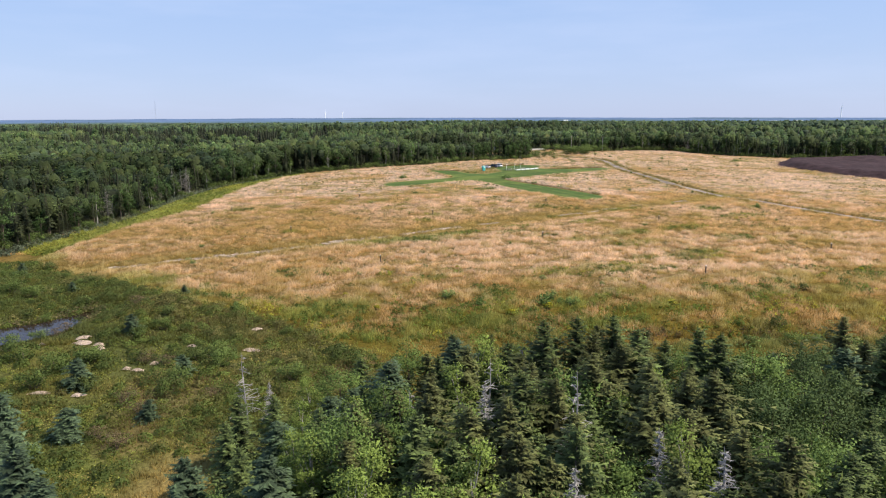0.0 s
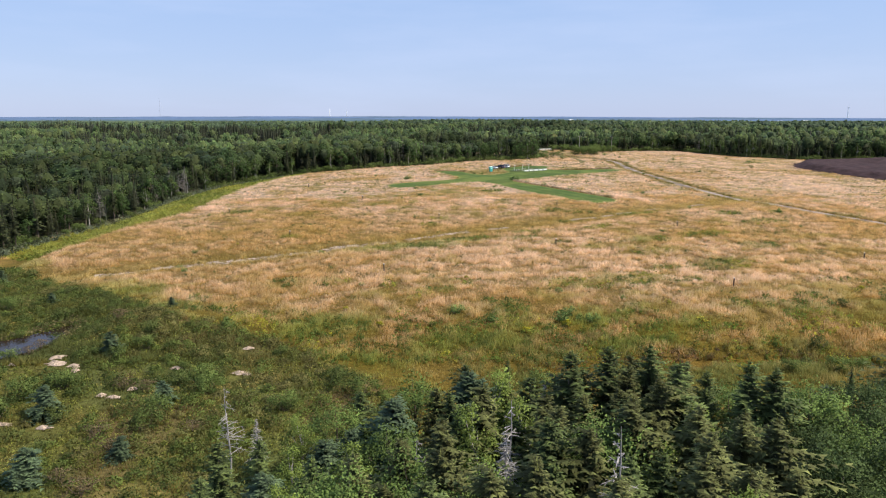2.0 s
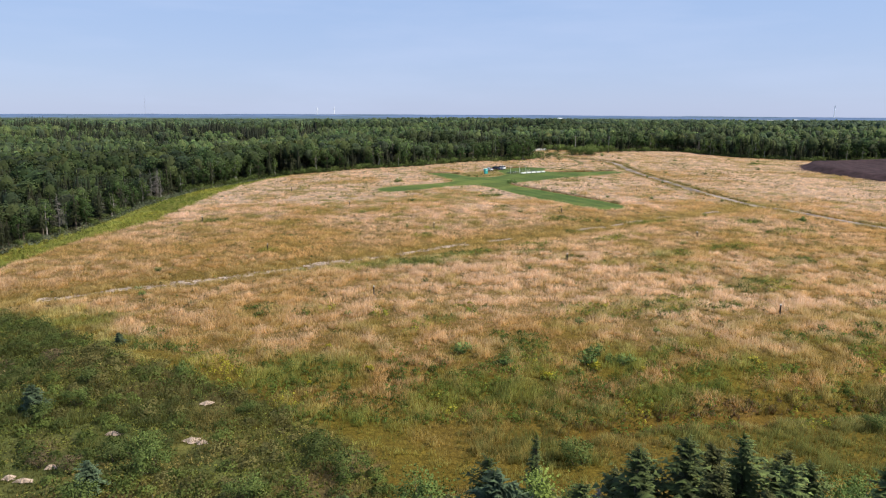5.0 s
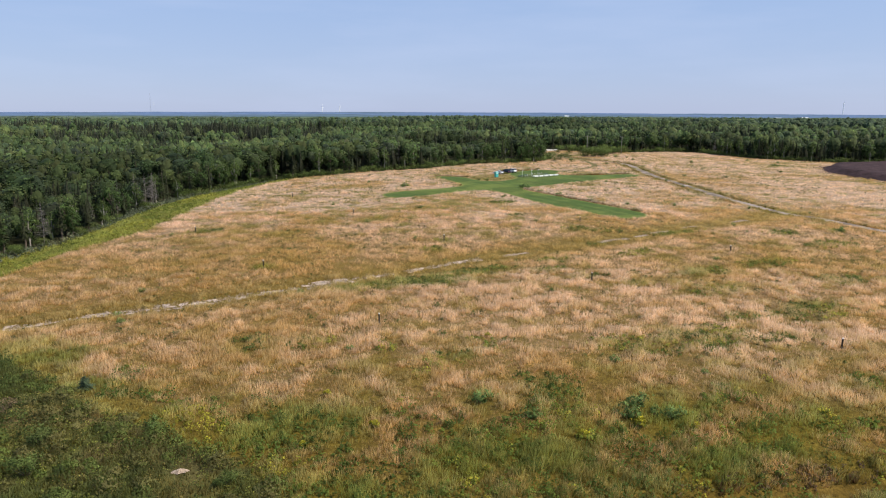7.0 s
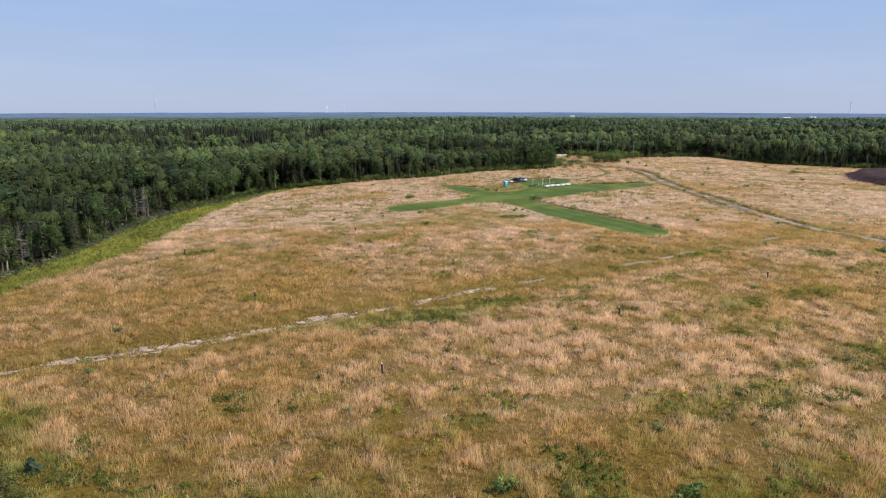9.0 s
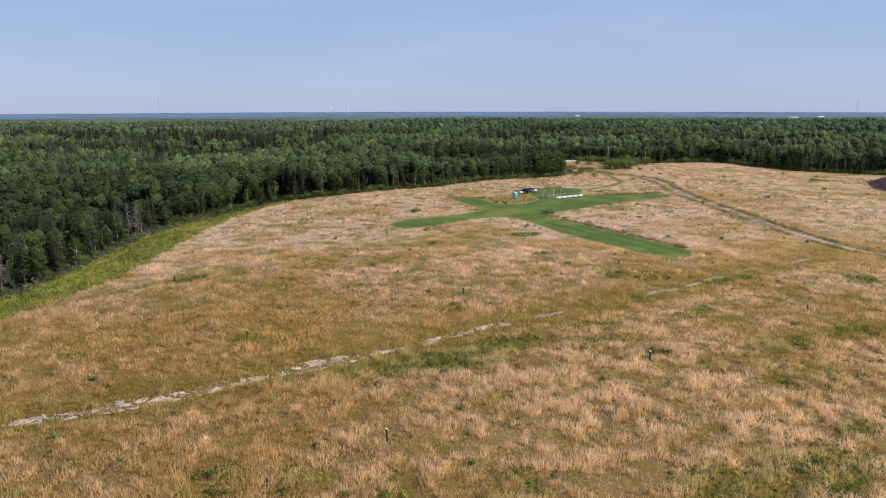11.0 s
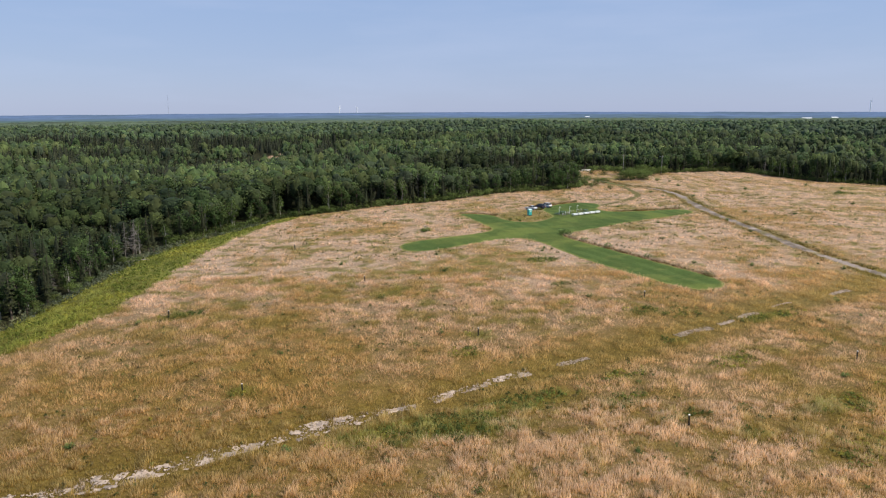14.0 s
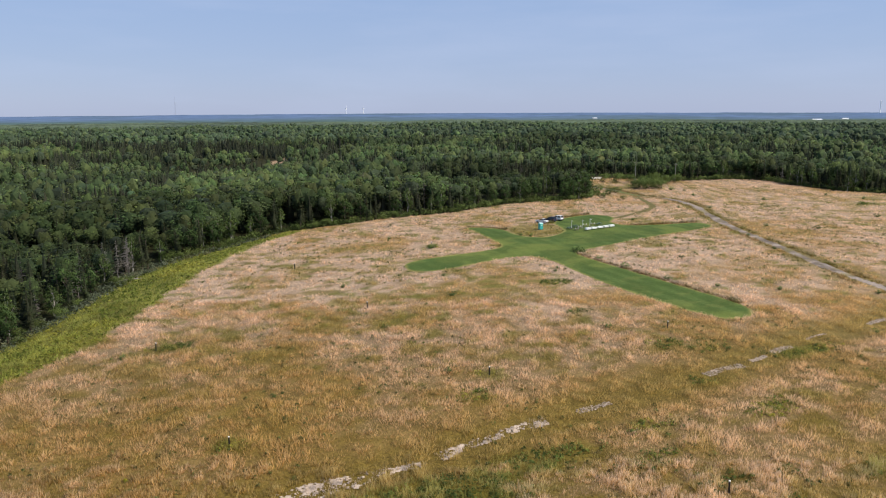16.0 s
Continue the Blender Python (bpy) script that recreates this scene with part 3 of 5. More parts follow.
    X, Y, Z, H, C, GX, GY = (np.repeat(a, blades, 0) for a in (x, y, z, h, c, tilt_x, tilt_y))
    m = len(X)
    az, lean = r.uniform(0, 2 * np.pi, m), r.uniform(.15 + flat, .85 + flat, m) * H
    spread = r.uniform(0, wide, m)
    ax, ay = np.cos(az), np.sin(az)
    bx, by = X + ax * spread, Y + ay * spread
    w = wide * r.uniform(.08, .2, m)
    v = np.empty((m, 3, 3))
    v[:, 0] = np.stack([bx - ay * w, by + ax * w, Z - .05], 1)
    v[:, 1] = np.stack([bx + ay * w, by - ax * w, Z - .05], 1)
    v[:, 2] = np.stack([bx + ax * lean, by + ay * lean, Z + H * r.uniform(.7, 1.15, m)], 1)
    # base colour carries shadow, tip colour highlight besides the pale seed heads
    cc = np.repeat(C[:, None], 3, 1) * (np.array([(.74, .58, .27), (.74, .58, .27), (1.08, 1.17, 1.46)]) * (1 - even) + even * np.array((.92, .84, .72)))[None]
    out = np.stack([-1.2 * GX, -1.2 * GY, np.ones(m)], 1)
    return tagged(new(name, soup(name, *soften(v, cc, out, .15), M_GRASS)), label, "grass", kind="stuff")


tufts("meadow_grass", -48, 70, 44, 92, 9.0, .5, .22, 4, 20, "rank grass between the scrub and the trees", where=lambda x, y: (y > 70) & (x > -14) | inside(x, y, SCRUB))
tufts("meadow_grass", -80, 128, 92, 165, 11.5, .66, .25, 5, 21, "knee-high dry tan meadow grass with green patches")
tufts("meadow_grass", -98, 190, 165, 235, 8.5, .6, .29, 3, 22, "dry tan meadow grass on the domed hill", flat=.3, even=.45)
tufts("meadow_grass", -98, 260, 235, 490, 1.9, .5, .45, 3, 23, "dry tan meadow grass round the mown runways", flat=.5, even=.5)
tufts("rank_sedge", 2, 72, 84, 101, 7, .8, .26, 6, 24, "dark rank sedge along the wet foot of the hill", tint=(0.10, 0.115, 0.028))
# taller weeds along the far edges of the mown strips, tint darkened as a shadow strip
EDGES = [[(30.5, 278.5), (38.9, 261.9), (44.8, 251.5), (52.9, 236.8), (57, 230)], [(54.5, 319), (67.6, 320.8), (80.3, 325)], [(32, 325), (36.5, 334.6), (47.4, 342.4)], [(4, 318.6), (11, 317), (15, 313.6)]]
tufts("verge_weeds", -20, 90, 215, 345, 18, .85, .3, 5, 27, "tall weeds along the edge of the mown runway, tinted dark as shade", tint=(0.10, 0.10, 0.03),
      where=lambda x, y: np.min([seg_dist(x, y, e)[0] for e in EDGES], 0) < .9)
tufts("verge_weeds", 60, 135, 160, 430, 5.0, .75, .40, 5, 28, "dark weeds on the shoulder of the gravel road", tint=(0.085, 0.085, 0.026),
      where=lambda x, y: (seg_dist(x, y, [(a + 2.6, b + .6) for a, b in ROAD])[0] < 1.2) & (fbm(x, y, 7, 79) > .36))
tufts("verge_weeds", 60, 135, 160, 400, 4.0, .7, .40, 5, 26, "rank grass leaning over the edge of the gravel road", tint=(0.16, 0.135, 0.045),
      where=lambda x, y: (seg_dist(x, y, [(a - 2.3, b - .9) for a, b in ROAD])[0] < 1.0) & (fbm(x, y, 9, 84) > .40))
tufts("dry_stalks", -66, 90, 135, 225, 5, .4, .25, 4, 29, "bleached dry stalks over the gravel channel", tint=(0.50, 0.42, 0.36), free=True,
      where=lambda x, y: np.any([inside(x, y, rill) for rill in RILLS], 0))


# ---- plants ----
def blank():
    return [], []


def spruce_crown(h, radius, whorls, per, clumps, seed, base=.14, colour=(0.084, 0.118, 0.041), tip=(0.142, 0.178, 0.061), ragged=.25, broad=1.0, most=9.0):
    """Whorls of drooping boughs, each a row of needle sprays. Gives triangles and their colours."""
    r = np.random.default_rng(seed)
    k = np.repeat(np.arange(whorls), per)
    n = len(k)
    up = base + (1 - base) * ((k + r.uniform(-.4, .4, n)) / whorls).clip(0, .985)
    reach = radius * (1 - up) ** .68 / (1 - base) ** .68 * r.uniform(1 - ragged, 1.12, n) * (r.uniform(0, 1, n) > ragged * .25) + .03 * radius
    az = r.uniform(0, 2 * np.pi, n)
    for turns, lobe in ((1, .10), (2, .12), (3, .12)):
        reach = reach * (1 + lobe * 2 * ragged / .35 * np.sin(turns * az + r.uniform(0, 6.28) + 5 * turns * up))
    rise = .45 * sm(.45, 1, up) - .25 * sm(.6, .15, up) + r.normal(0, .08 + .2 * ragged, n)
    K, s = np.repeat(np.arange(n), clumps), np.tile((np.arange(clumps) + .6) / clumps, n)
    s = (s + r.uniform(-.3, .3, len(s)) / clumps).clip(.08, 1)
    L = reach[K]
    d = np.stack([np.cos(az[K]), np.sin(az[K]), 0 * s], 1)
    side = np.stack([-np.sin(az[K]), np.cos(az[K]), 0 * s], 1)
    p = d * (L * s)[:, None]
    p[:, 2] = up[K] * h + L * s * rise[K] - .22 * L * s * s * sm(.95, .3, up[K])
    size = broad * ((.05 + .17 * (1 - up[K])) * radius + .26 * L * (1.25 - s)) * r.uniform(.7, 1.25, len(s))
    size = np.minimum(size, radius * most)
    tris, cols = [], []
    for sign in (-1, 1):
        lift = r.uniform(-.38, .18, len(s)) * size
        tipv = p + d * (size * r.uniform(.35, .95, len(s)))[:, None] + side * (sign * size * r.uniform(.55, 1.05, len(s)))[:, None]
        tipv[:, 2] += lift
        a = p - d * (size * .35)[:, None]
        b = p + d * (size * .45)[:, None]
        a[:, 2] += .06 * size
        tris.append(np.stack([a, b, tipv], 1))
        # inner needles dark, tips bright: own colour plus the crown's shade and sun
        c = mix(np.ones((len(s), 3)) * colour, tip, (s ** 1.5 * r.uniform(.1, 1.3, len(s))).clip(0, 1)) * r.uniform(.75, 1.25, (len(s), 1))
        cols.append(np.repeat(c[:, None], 3, 1))
    top = np.array([[[-.05 * radius, 0, h * .93], [.05 * radius, 0, h * .93], [0, 0, h * 1.02]], [[0, -.05 * radius, h * .93], [0, .05 * radius, h * .93], [0, 0, h * 1.02]]])
    tris.append(top)
    cols.append(np.ones((2, 3, 3)) * tip)
    return np.concatenate(tris), np.concatenate(cols)


def leafy_crown(h, radius, clusters, leaves, size, seed, base=.25, bias=.9, colour=(0.113, 0.169, 0.035), tip=(0.189, 0.254, 0.055)):
    """Leaf clumps on the ends of limbs, uneven in outline, with gaps."""
    r = np.random.default_rng(seed)
    u = r.normal(0, 1, (clusters, 3))
    u /= np.linalg.norm(u, axis=1, keepdims=True)
    u *= r.uniform(.45, 1.0, (clusters, 1)) * (1 + .2 * r.normal(0, 1, (clusters, 1))).clip(.6, 1.3)
    mid, half = h * (base + 1) / 2, h * (1 - base) / 2
    centre = u * (radius, radius, half * .92) + (0, 0, mid)
    centre[:, :2] *= (1 - .35 * np.abs(u[:, 2:3]).clip(0, 1))
    K = np.repeat(np.arange(clusters), leaves)
    blob = radius * r.uniform(.22, .46, clusters)
    p = centre[K] + r.normal(0, .5, (len(K), 3)) * blob[K][:, None] * (1, 1, .7)
    n = r.normal(0, 1, (len(K), 3)) + (0, 0, bias)
    n /= np.linalg.norm(n, axis=1, keepdims=True)
    a = np.cross(n, r.normal(0, 1, (len(K), 3)))
    a /= np.linalg.norm(a, axis=1, keepdims=True)
    b = np.cross(n, a)
    s = (size * r.uniform(.6, 1.35, len(K)))[:, None]
    tris = np.stack([p - a * s * .6 - b * s * .4, p + a * s * .6 - b * s * .3, p + b * s * .8 + n * s * .15], 1)
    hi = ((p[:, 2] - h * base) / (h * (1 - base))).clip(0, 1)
    # leaves lighten with height: sunlit crown tops put into the colour
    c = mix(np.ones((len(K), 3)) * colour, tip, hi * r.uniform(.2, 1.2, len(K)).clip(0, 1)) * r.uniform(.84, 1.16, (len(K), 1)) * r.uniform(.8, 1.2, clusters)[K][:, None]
    out = .7 * (p - centre[K]) / blob[K][:, None] + .8 * (p - (0, 0, mid)) / (radius, radius, half) + (0, 0, .45)
    return tris, np.repeat(c[:, None], 3, 1), out, centre


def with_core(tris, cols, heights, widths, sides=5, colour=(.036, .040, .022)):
    """Adds a closed many-sided dark body round the trunk, put there to shade the crown inside."""
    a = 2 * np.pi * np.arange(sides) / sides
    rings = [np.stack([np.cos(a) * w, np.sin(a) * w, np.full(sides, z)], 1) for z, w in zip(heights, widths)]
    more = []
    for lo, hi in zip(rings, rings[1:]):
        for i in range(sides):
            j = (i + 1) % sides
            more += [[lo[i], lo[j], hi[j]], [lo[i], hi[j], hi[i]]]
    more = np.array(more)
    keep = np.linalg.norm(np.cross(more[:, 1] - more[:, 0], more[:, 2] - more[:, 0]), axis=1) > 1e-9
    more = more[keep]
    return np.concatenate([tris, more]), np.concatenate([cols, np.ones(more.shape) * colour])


def trunk_mesh(h, r0, seed, limbs=(), lean=0.0, sides=7):
    """A tapered trunk in four bends, with limbs."""
    bm, r = bmesh.new(), random.Random(seed)
    p, steps = Vector((0, 0, -.3)), 5
    for i in range(steps):
        q = Vector((r.uniform(-.02, .02) * h + lean * h * (i + 1) / steps, r.uniform(-.02, .02) * h, h * (i + 1) / steps))
        tube(bm, p, q, r0 * (1 - i / steps) ** .8 + .012, r0 * (1 - (i + 1) / steps) ** .8 + .012, sides, caps=False)
        p = q
    for at, tip, rad in limbs:
        tube(bm, at, tip, rad, rad * .3, 4, caps=False)
    return bm


def make_spruce(label, h, radius, detail, seed, **look_of):
    whorls, per, clumps = detail
    ob = thing("spruce_tree", Matrix(), label, "tree", "spruce trees")
    part("trunk", trunk_mesh(h * .96, .022 * h, seed, [((0, 0, h * z), (math.cos(a) * radius * .5, math.sin(a) * radius * .5, h * z - .1), .02) for z, a in
                                                     ((.10, 1), (.16, 3.3), (.22, 5), (.3, .4), (.36, 2.2))]), M_BARK, ob)
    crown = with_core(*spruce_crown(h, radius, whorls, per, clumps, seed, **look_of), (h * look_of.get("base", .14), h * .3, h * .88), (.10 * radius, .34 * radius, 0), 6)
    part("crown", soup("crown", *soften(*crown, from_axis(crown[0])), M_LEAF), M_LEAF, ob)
    return ob


def make_broadleaf(label, h, radius, clusters, leaves, size, seed, bark=None, **look_of):
    ob = thing("broadleaf_tree", Matrix(), label, "tree", "broadleaf trees")
    tris, cols, out, centre = leafy_crown(h, radius, clusters, leaves, size, seed, **look_of)
    limbs = [((0, 0, max(.2 * h, c[2] * .6)), tuple(c), .012 * h * .5) for c in centre[:14]]
    part("trunk", trunk_mesh(h * .8, .02 * h, seed, limbs), bark or M_BARK, ob)
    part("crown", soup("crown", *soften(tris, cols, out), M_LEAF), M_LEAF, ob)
    return ob


def make_snag(label, h, seed, twigs=46, lean=0.0, name="dead_tree", thick=.016, wood=None):
    """A bare dead conifer: trunk and snapped, drooping branches."""
    r = random.Random(seed)
    ob = thing(name, Matrix(), label, "dead tree", "dead trees")
    part("trunk", trunk_mesh(h, thick * h, seed, lean=lean, sides=6), wood or M_DEAD, ob)
    bm = bmesh.new()
    for i in range(twigs):
        z = h * r.uniform(.18, .97)
        a, L = r.uniform(0, 6.28), (1 - z / h) * .26 * h * r.uniform(.4, 1.1) + .18
        o = Vector((lean * z, 0, z))
        e = o + Vector((math.cos(a) * L, math.sin(a) * L, L * r.uniform(-.35, .3)))
        tube(bm, o, e, .035, .016, 4, caps=False)
        for _ in range(5):
            m = o.lerp(e, r.uniform(.4, .95))
            tube(bm, m, m + Vector((r.uniform(-.3, .3), r.uniform(-.3, .3), r.uniform(-.25, .12))) * (L * .8 + .3), .014, .006, 3, caps=False)
    tagged(part("branchwork", bm, wood or M_DEAD, ob), kind="stuff")
    return ob


def make_shrub(label, h, radius, clusters, leaves, size, seed, category="shrub", **look_of):
    ob = thing("shrub", Matrix(), label, category, "shrubs")
    tris, cols, out, centre = leafy_crown(h, radius, clusters, leaves, size, seed, base=.05, **look_of)
    bm = bmesh.new()
    for c in centre[:8]:
        tube(bm, (0, 0, -.15), tuple(c * (.9, .9, .8)), .03, .012, 4, caps=False)
    tagged(part("stem", bm, M_BARK, ob), kind="stuff")
    part("foliage", soup("foliage", *soften(tris, cols, out), M_LEAF), M_LEAF, ob)
    return ob


def put(proto, x, y, scale=1.0, turn=None, lift=0.0, label="", tall=1.0):
    """A copy of a plant on the ground."""
    m = pose(x, y, ground_at(x, y) + lift, 0, 0, random.uniform(0, 360) if turn is None else turn)
    ob = copy_thing(proto, m)
    ob.scale = (scale, scale, scale * tall)
    return tagged(ob, label)


def gone(protos):
    """The patterns from which copies were made leave the scene again."""
    for p in protos:
        for o in (*p.children_recursive, p):
            bpy.data.objects.remove(o)


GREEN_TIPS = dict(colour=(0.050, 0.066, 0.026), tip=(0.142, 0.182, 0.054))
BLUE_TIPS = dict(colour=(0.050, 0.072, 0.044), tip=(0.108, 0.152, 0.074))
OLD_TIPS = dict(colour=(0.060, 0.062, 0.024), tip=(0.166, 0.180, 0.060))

near_spruce = [make_spruce("dark green spruce with dense drooping boughs", 11, 3.2, (29, 11, 6), 101, ragged=.4, broad=.8, most=.165, **GREEN_TIPS),
               make_spruce("dark green spruce with an uneven crown", 11, 2.9, (28, 11, 6), 102, ragged=.5, broad=.8, most=.165, **GREEN_TIPS),
               make_spruce("olive green spruce with thinning boughs", 11, 3.4, (27, 11, 6), 103, ragged=.5, broad=.8, most=.16, base=.22, **OLD_TIPS),
               make_spruce("olive green spruce with brown bare inner twigs", 11, 3.1, (27, 11, 6), 104, ragged=.55, broad=.8, most=.16, base=.3, **OLD_TIPS),
               make_spruce("blue-green young fir with layered boughs", 7, 3.1, (19, 13, 7), 105, broad=.85, ragged=.3, most=.22, base=.05, **BLUE_TIPS),
               make_spruce("slim pointed young fir", 6.4, 1.15, (22, 8, 6), 106, base=.04, **GREEN_TIPS)]
near_broad = [make_broadleaf("leafy green maple with a rounded crown", 8, 2.7, 36, 150, .115, 111, colour=(0.080, 0.120, 0.032), tip=(0.128, 0.182, 0.046)),
              make_broadleaf("bright green young birch with a loose crown", 8, 2.0, 30, 150, .11, 112, M_BIRCH, colour=(0.115, 0.152, 0.034), tip=(0.178, 0.232, 0.052)),
              make_broadleaf("dull green alder with a spreading crown", 8, 3.0, 38, 150, .12, 113, colour=(0.050, 0.074, 0.028), tip=(0.080, 0.114, 0.035))]
near_dead = [make_snag("bare grey dead spruce with short snapped twigs", 9, 121, thick=.011), make_snag("leaning pale dead trunk with broken branches", 10, 122, 38, .16, thick=.011),
             make_snag("grey dead spruce thick with dry twigs", 9, 123, 170, thick=.011)]
placed = []


def stand(proto, x, y, top, **more):
    """A tree whose top reaches the given level."""
    base_h = {0: 11, 1: 11, 2: 11, 3: 11, 4: 7, 5: 6.4}
    h = base_h[near_spruce.index(proto)] if proto in near_spruce else (8 if proto in near_broad else 9)
    s = (top - ground_at(x, y)) / h
    placed.append((x, y))
    return put(proto, x, y, s, **more)


S, B, D = near_spruce, near_broad, near_dead
for p, x, y, top in ([(S[0], 11.6, 65.8, 9.3), (S[0], 15, 67.1, 9.3), (S[1], 18.6, 67.4, 9.4), (S[0], 20.2, 64.4, 8.9), (S[1], 25.8, 64.2, 9.0), (S[0], 27.6, 63.2, 8.6),
        (S[2], 45.9, 74, 7.0), (S[0], 44.6, 64.6, 8.0), (S[5], 7.8, 79.6, 3.8), (S[4], 3, 67.5, 7.0), (S[4], -3.3, 63.9, 6.0), (S[1], 1.2, 64, 6.5),
        (B[0], -8.4, 67, 4.6), (B[1], -11.2, 65.7, 4.0), (S[1], 7.6, 54.4, 8.5), (S[3], -2.4, 54.8, 6.8), (S[3], .3, 51.7, 7.5), (S[2], 3.2, 48.3, 8.0)]
     + [(S[3], -5.4, 53.2, 6.5), (S[2], 6, 48.5, 8.5), (S[2], 14.2, 57, 8.8), (S[3], 18.7, 56, 8.5), (B[2], 23.9, 61, 5.2), (B[2], 29.9, 61, 5.4),
        (B[0], 33.4, 60, 5.4), (B[2], 37.5, 61, 5.6), (B[2], 34.1, 56.3, 6.0), (B[2], 29.2, 55.7, 6.0), (S[4], -38.6, 62, 4.0), (S[4], -29.5, 48.5, 5.0),
        (S[4], -27, 47, 3.6), (S[4], -33.5, 52, 3.8), (S[0], -16.4, 59.5, 4.5), (S[0], -13.6, 60.9, 4.0), (D[0], -17.8, 67.2, 6.0), (D[2], -15.6, 68.2, 2.6)]
     + [(D[1], 11.2, 50.2, 9.4), (D[2], 18.7, 40.8, 8.2), (D[2], 9.2, 40.2, 7.6), (S[3], 16.4, 48.7, 8.5), (B[2], 42.5, 75.2, 2.4), (S[4], 42.5, 68, 5.4),
        (S[0], -16, 54, 4.5), (S[4], -18.5, 51.5, 2.8), (S[4], -11, 47, 5.0), (B[1], -8.6, 50.3, 5.6), (B[1], -.3, 43.2, 6.4), (D[0], -1.2, 58, 5.5),
        (D[0], 5.5, 57.5, 8.4), (B[0], 9.5, 72.5, 3.4), (B[0], 5.2, 71, 3.6), (B[0], -4.2, 69, 3.2), (S[5], 47, 84, 1.2), (B[2], 49.5, 79, 2.2)]
     + [(B[2], 55, 80, 2.6), (S[4], 38.5, 74, 2.8), (S[5], -1.5, 79.5, .4), (S[0], 22, 36.5, 7.2), (S[1], 25.4, 39.6, 7.0), (S[0], 28.2, 43, 6.6), (S[2], 24.4, 33.2, 7.6), (S[1], 31.5, 46.5, 6.4)]):
    stand(p, x, y, top)
r = random.Random(44)
for _ in range(1500):
    y = r.uniform(31, 78)
    x = r.uniform(-15 + .25 * max(0, 45 - y), 68)
    if x > 6 + .68 * y or y > 70 + .12 * max(0, x - 20) or (x < -8 and y > 62) or min(math.hypot(x - a, y - b) for a, b in placed) < (2.1 if x < 24 else 2.7):
        continue
    pick = r.random()
    if x > 24:
        p, top = (B[2] if pick < .36 else S[r.choice((0, 0, 1, 2))] if pick < .86 else B[0]), r.uniform(3.4, 5.8) + (1.6 if pick > .85 else 0)
    elif x > -6:
        p, top = (S[r.choice((0, 1, 2, 2, 3, 3))] if pick < (.55 if x < 6 else .8) else B[r.choice((0, 1))] if pick < .95 or x < 3 else D[2]), r.uniform(5.6, 8.4)
    else:
        p, top = (S[r.choice((0, 1, 4))] if pick < .5 else B[r.choice((0, 1))]), r.uniform(2.6, 5.0)
    stand(p, x, y, top)

# ---- scrub ----
SHRUB_KINDS = [make_shrub("low dark green heath shrub", 1.3, 1.1, 20, 48, .085, 131, colour=(0.060, 0.085, 0.024), tip=(0.120, 0.140, 0.041)),
               make_shrub("rounded green bush among heath", 1.7, 1.5, 24, 60, .09, 132, colour=(0.066, 0.098, 0.026), tip=(0.135, 0.175, 0.046)),
               make_shrub("dull brown leafless bush", 1.5, 1.2, 20, 36, .075, 133, colour=(0.104, 0.075, 0.044), tip=(0.170, 0.127, 0.068)),
               make_shrub("dense dark green weed clump", .8, .75, 14, 16, .13, 134, colour=(0.084, 0.127, 0.035), tip=(0.142, 0.203, 0.061)),
               make_shrub("yellow-flowered green weed clump", .8, .7, 12, 16, .12, 135, colour=(0.151, 0.169, 0.027), tip=(0.50, 0.42, 0.027))]
K = SHRUB_KINDS
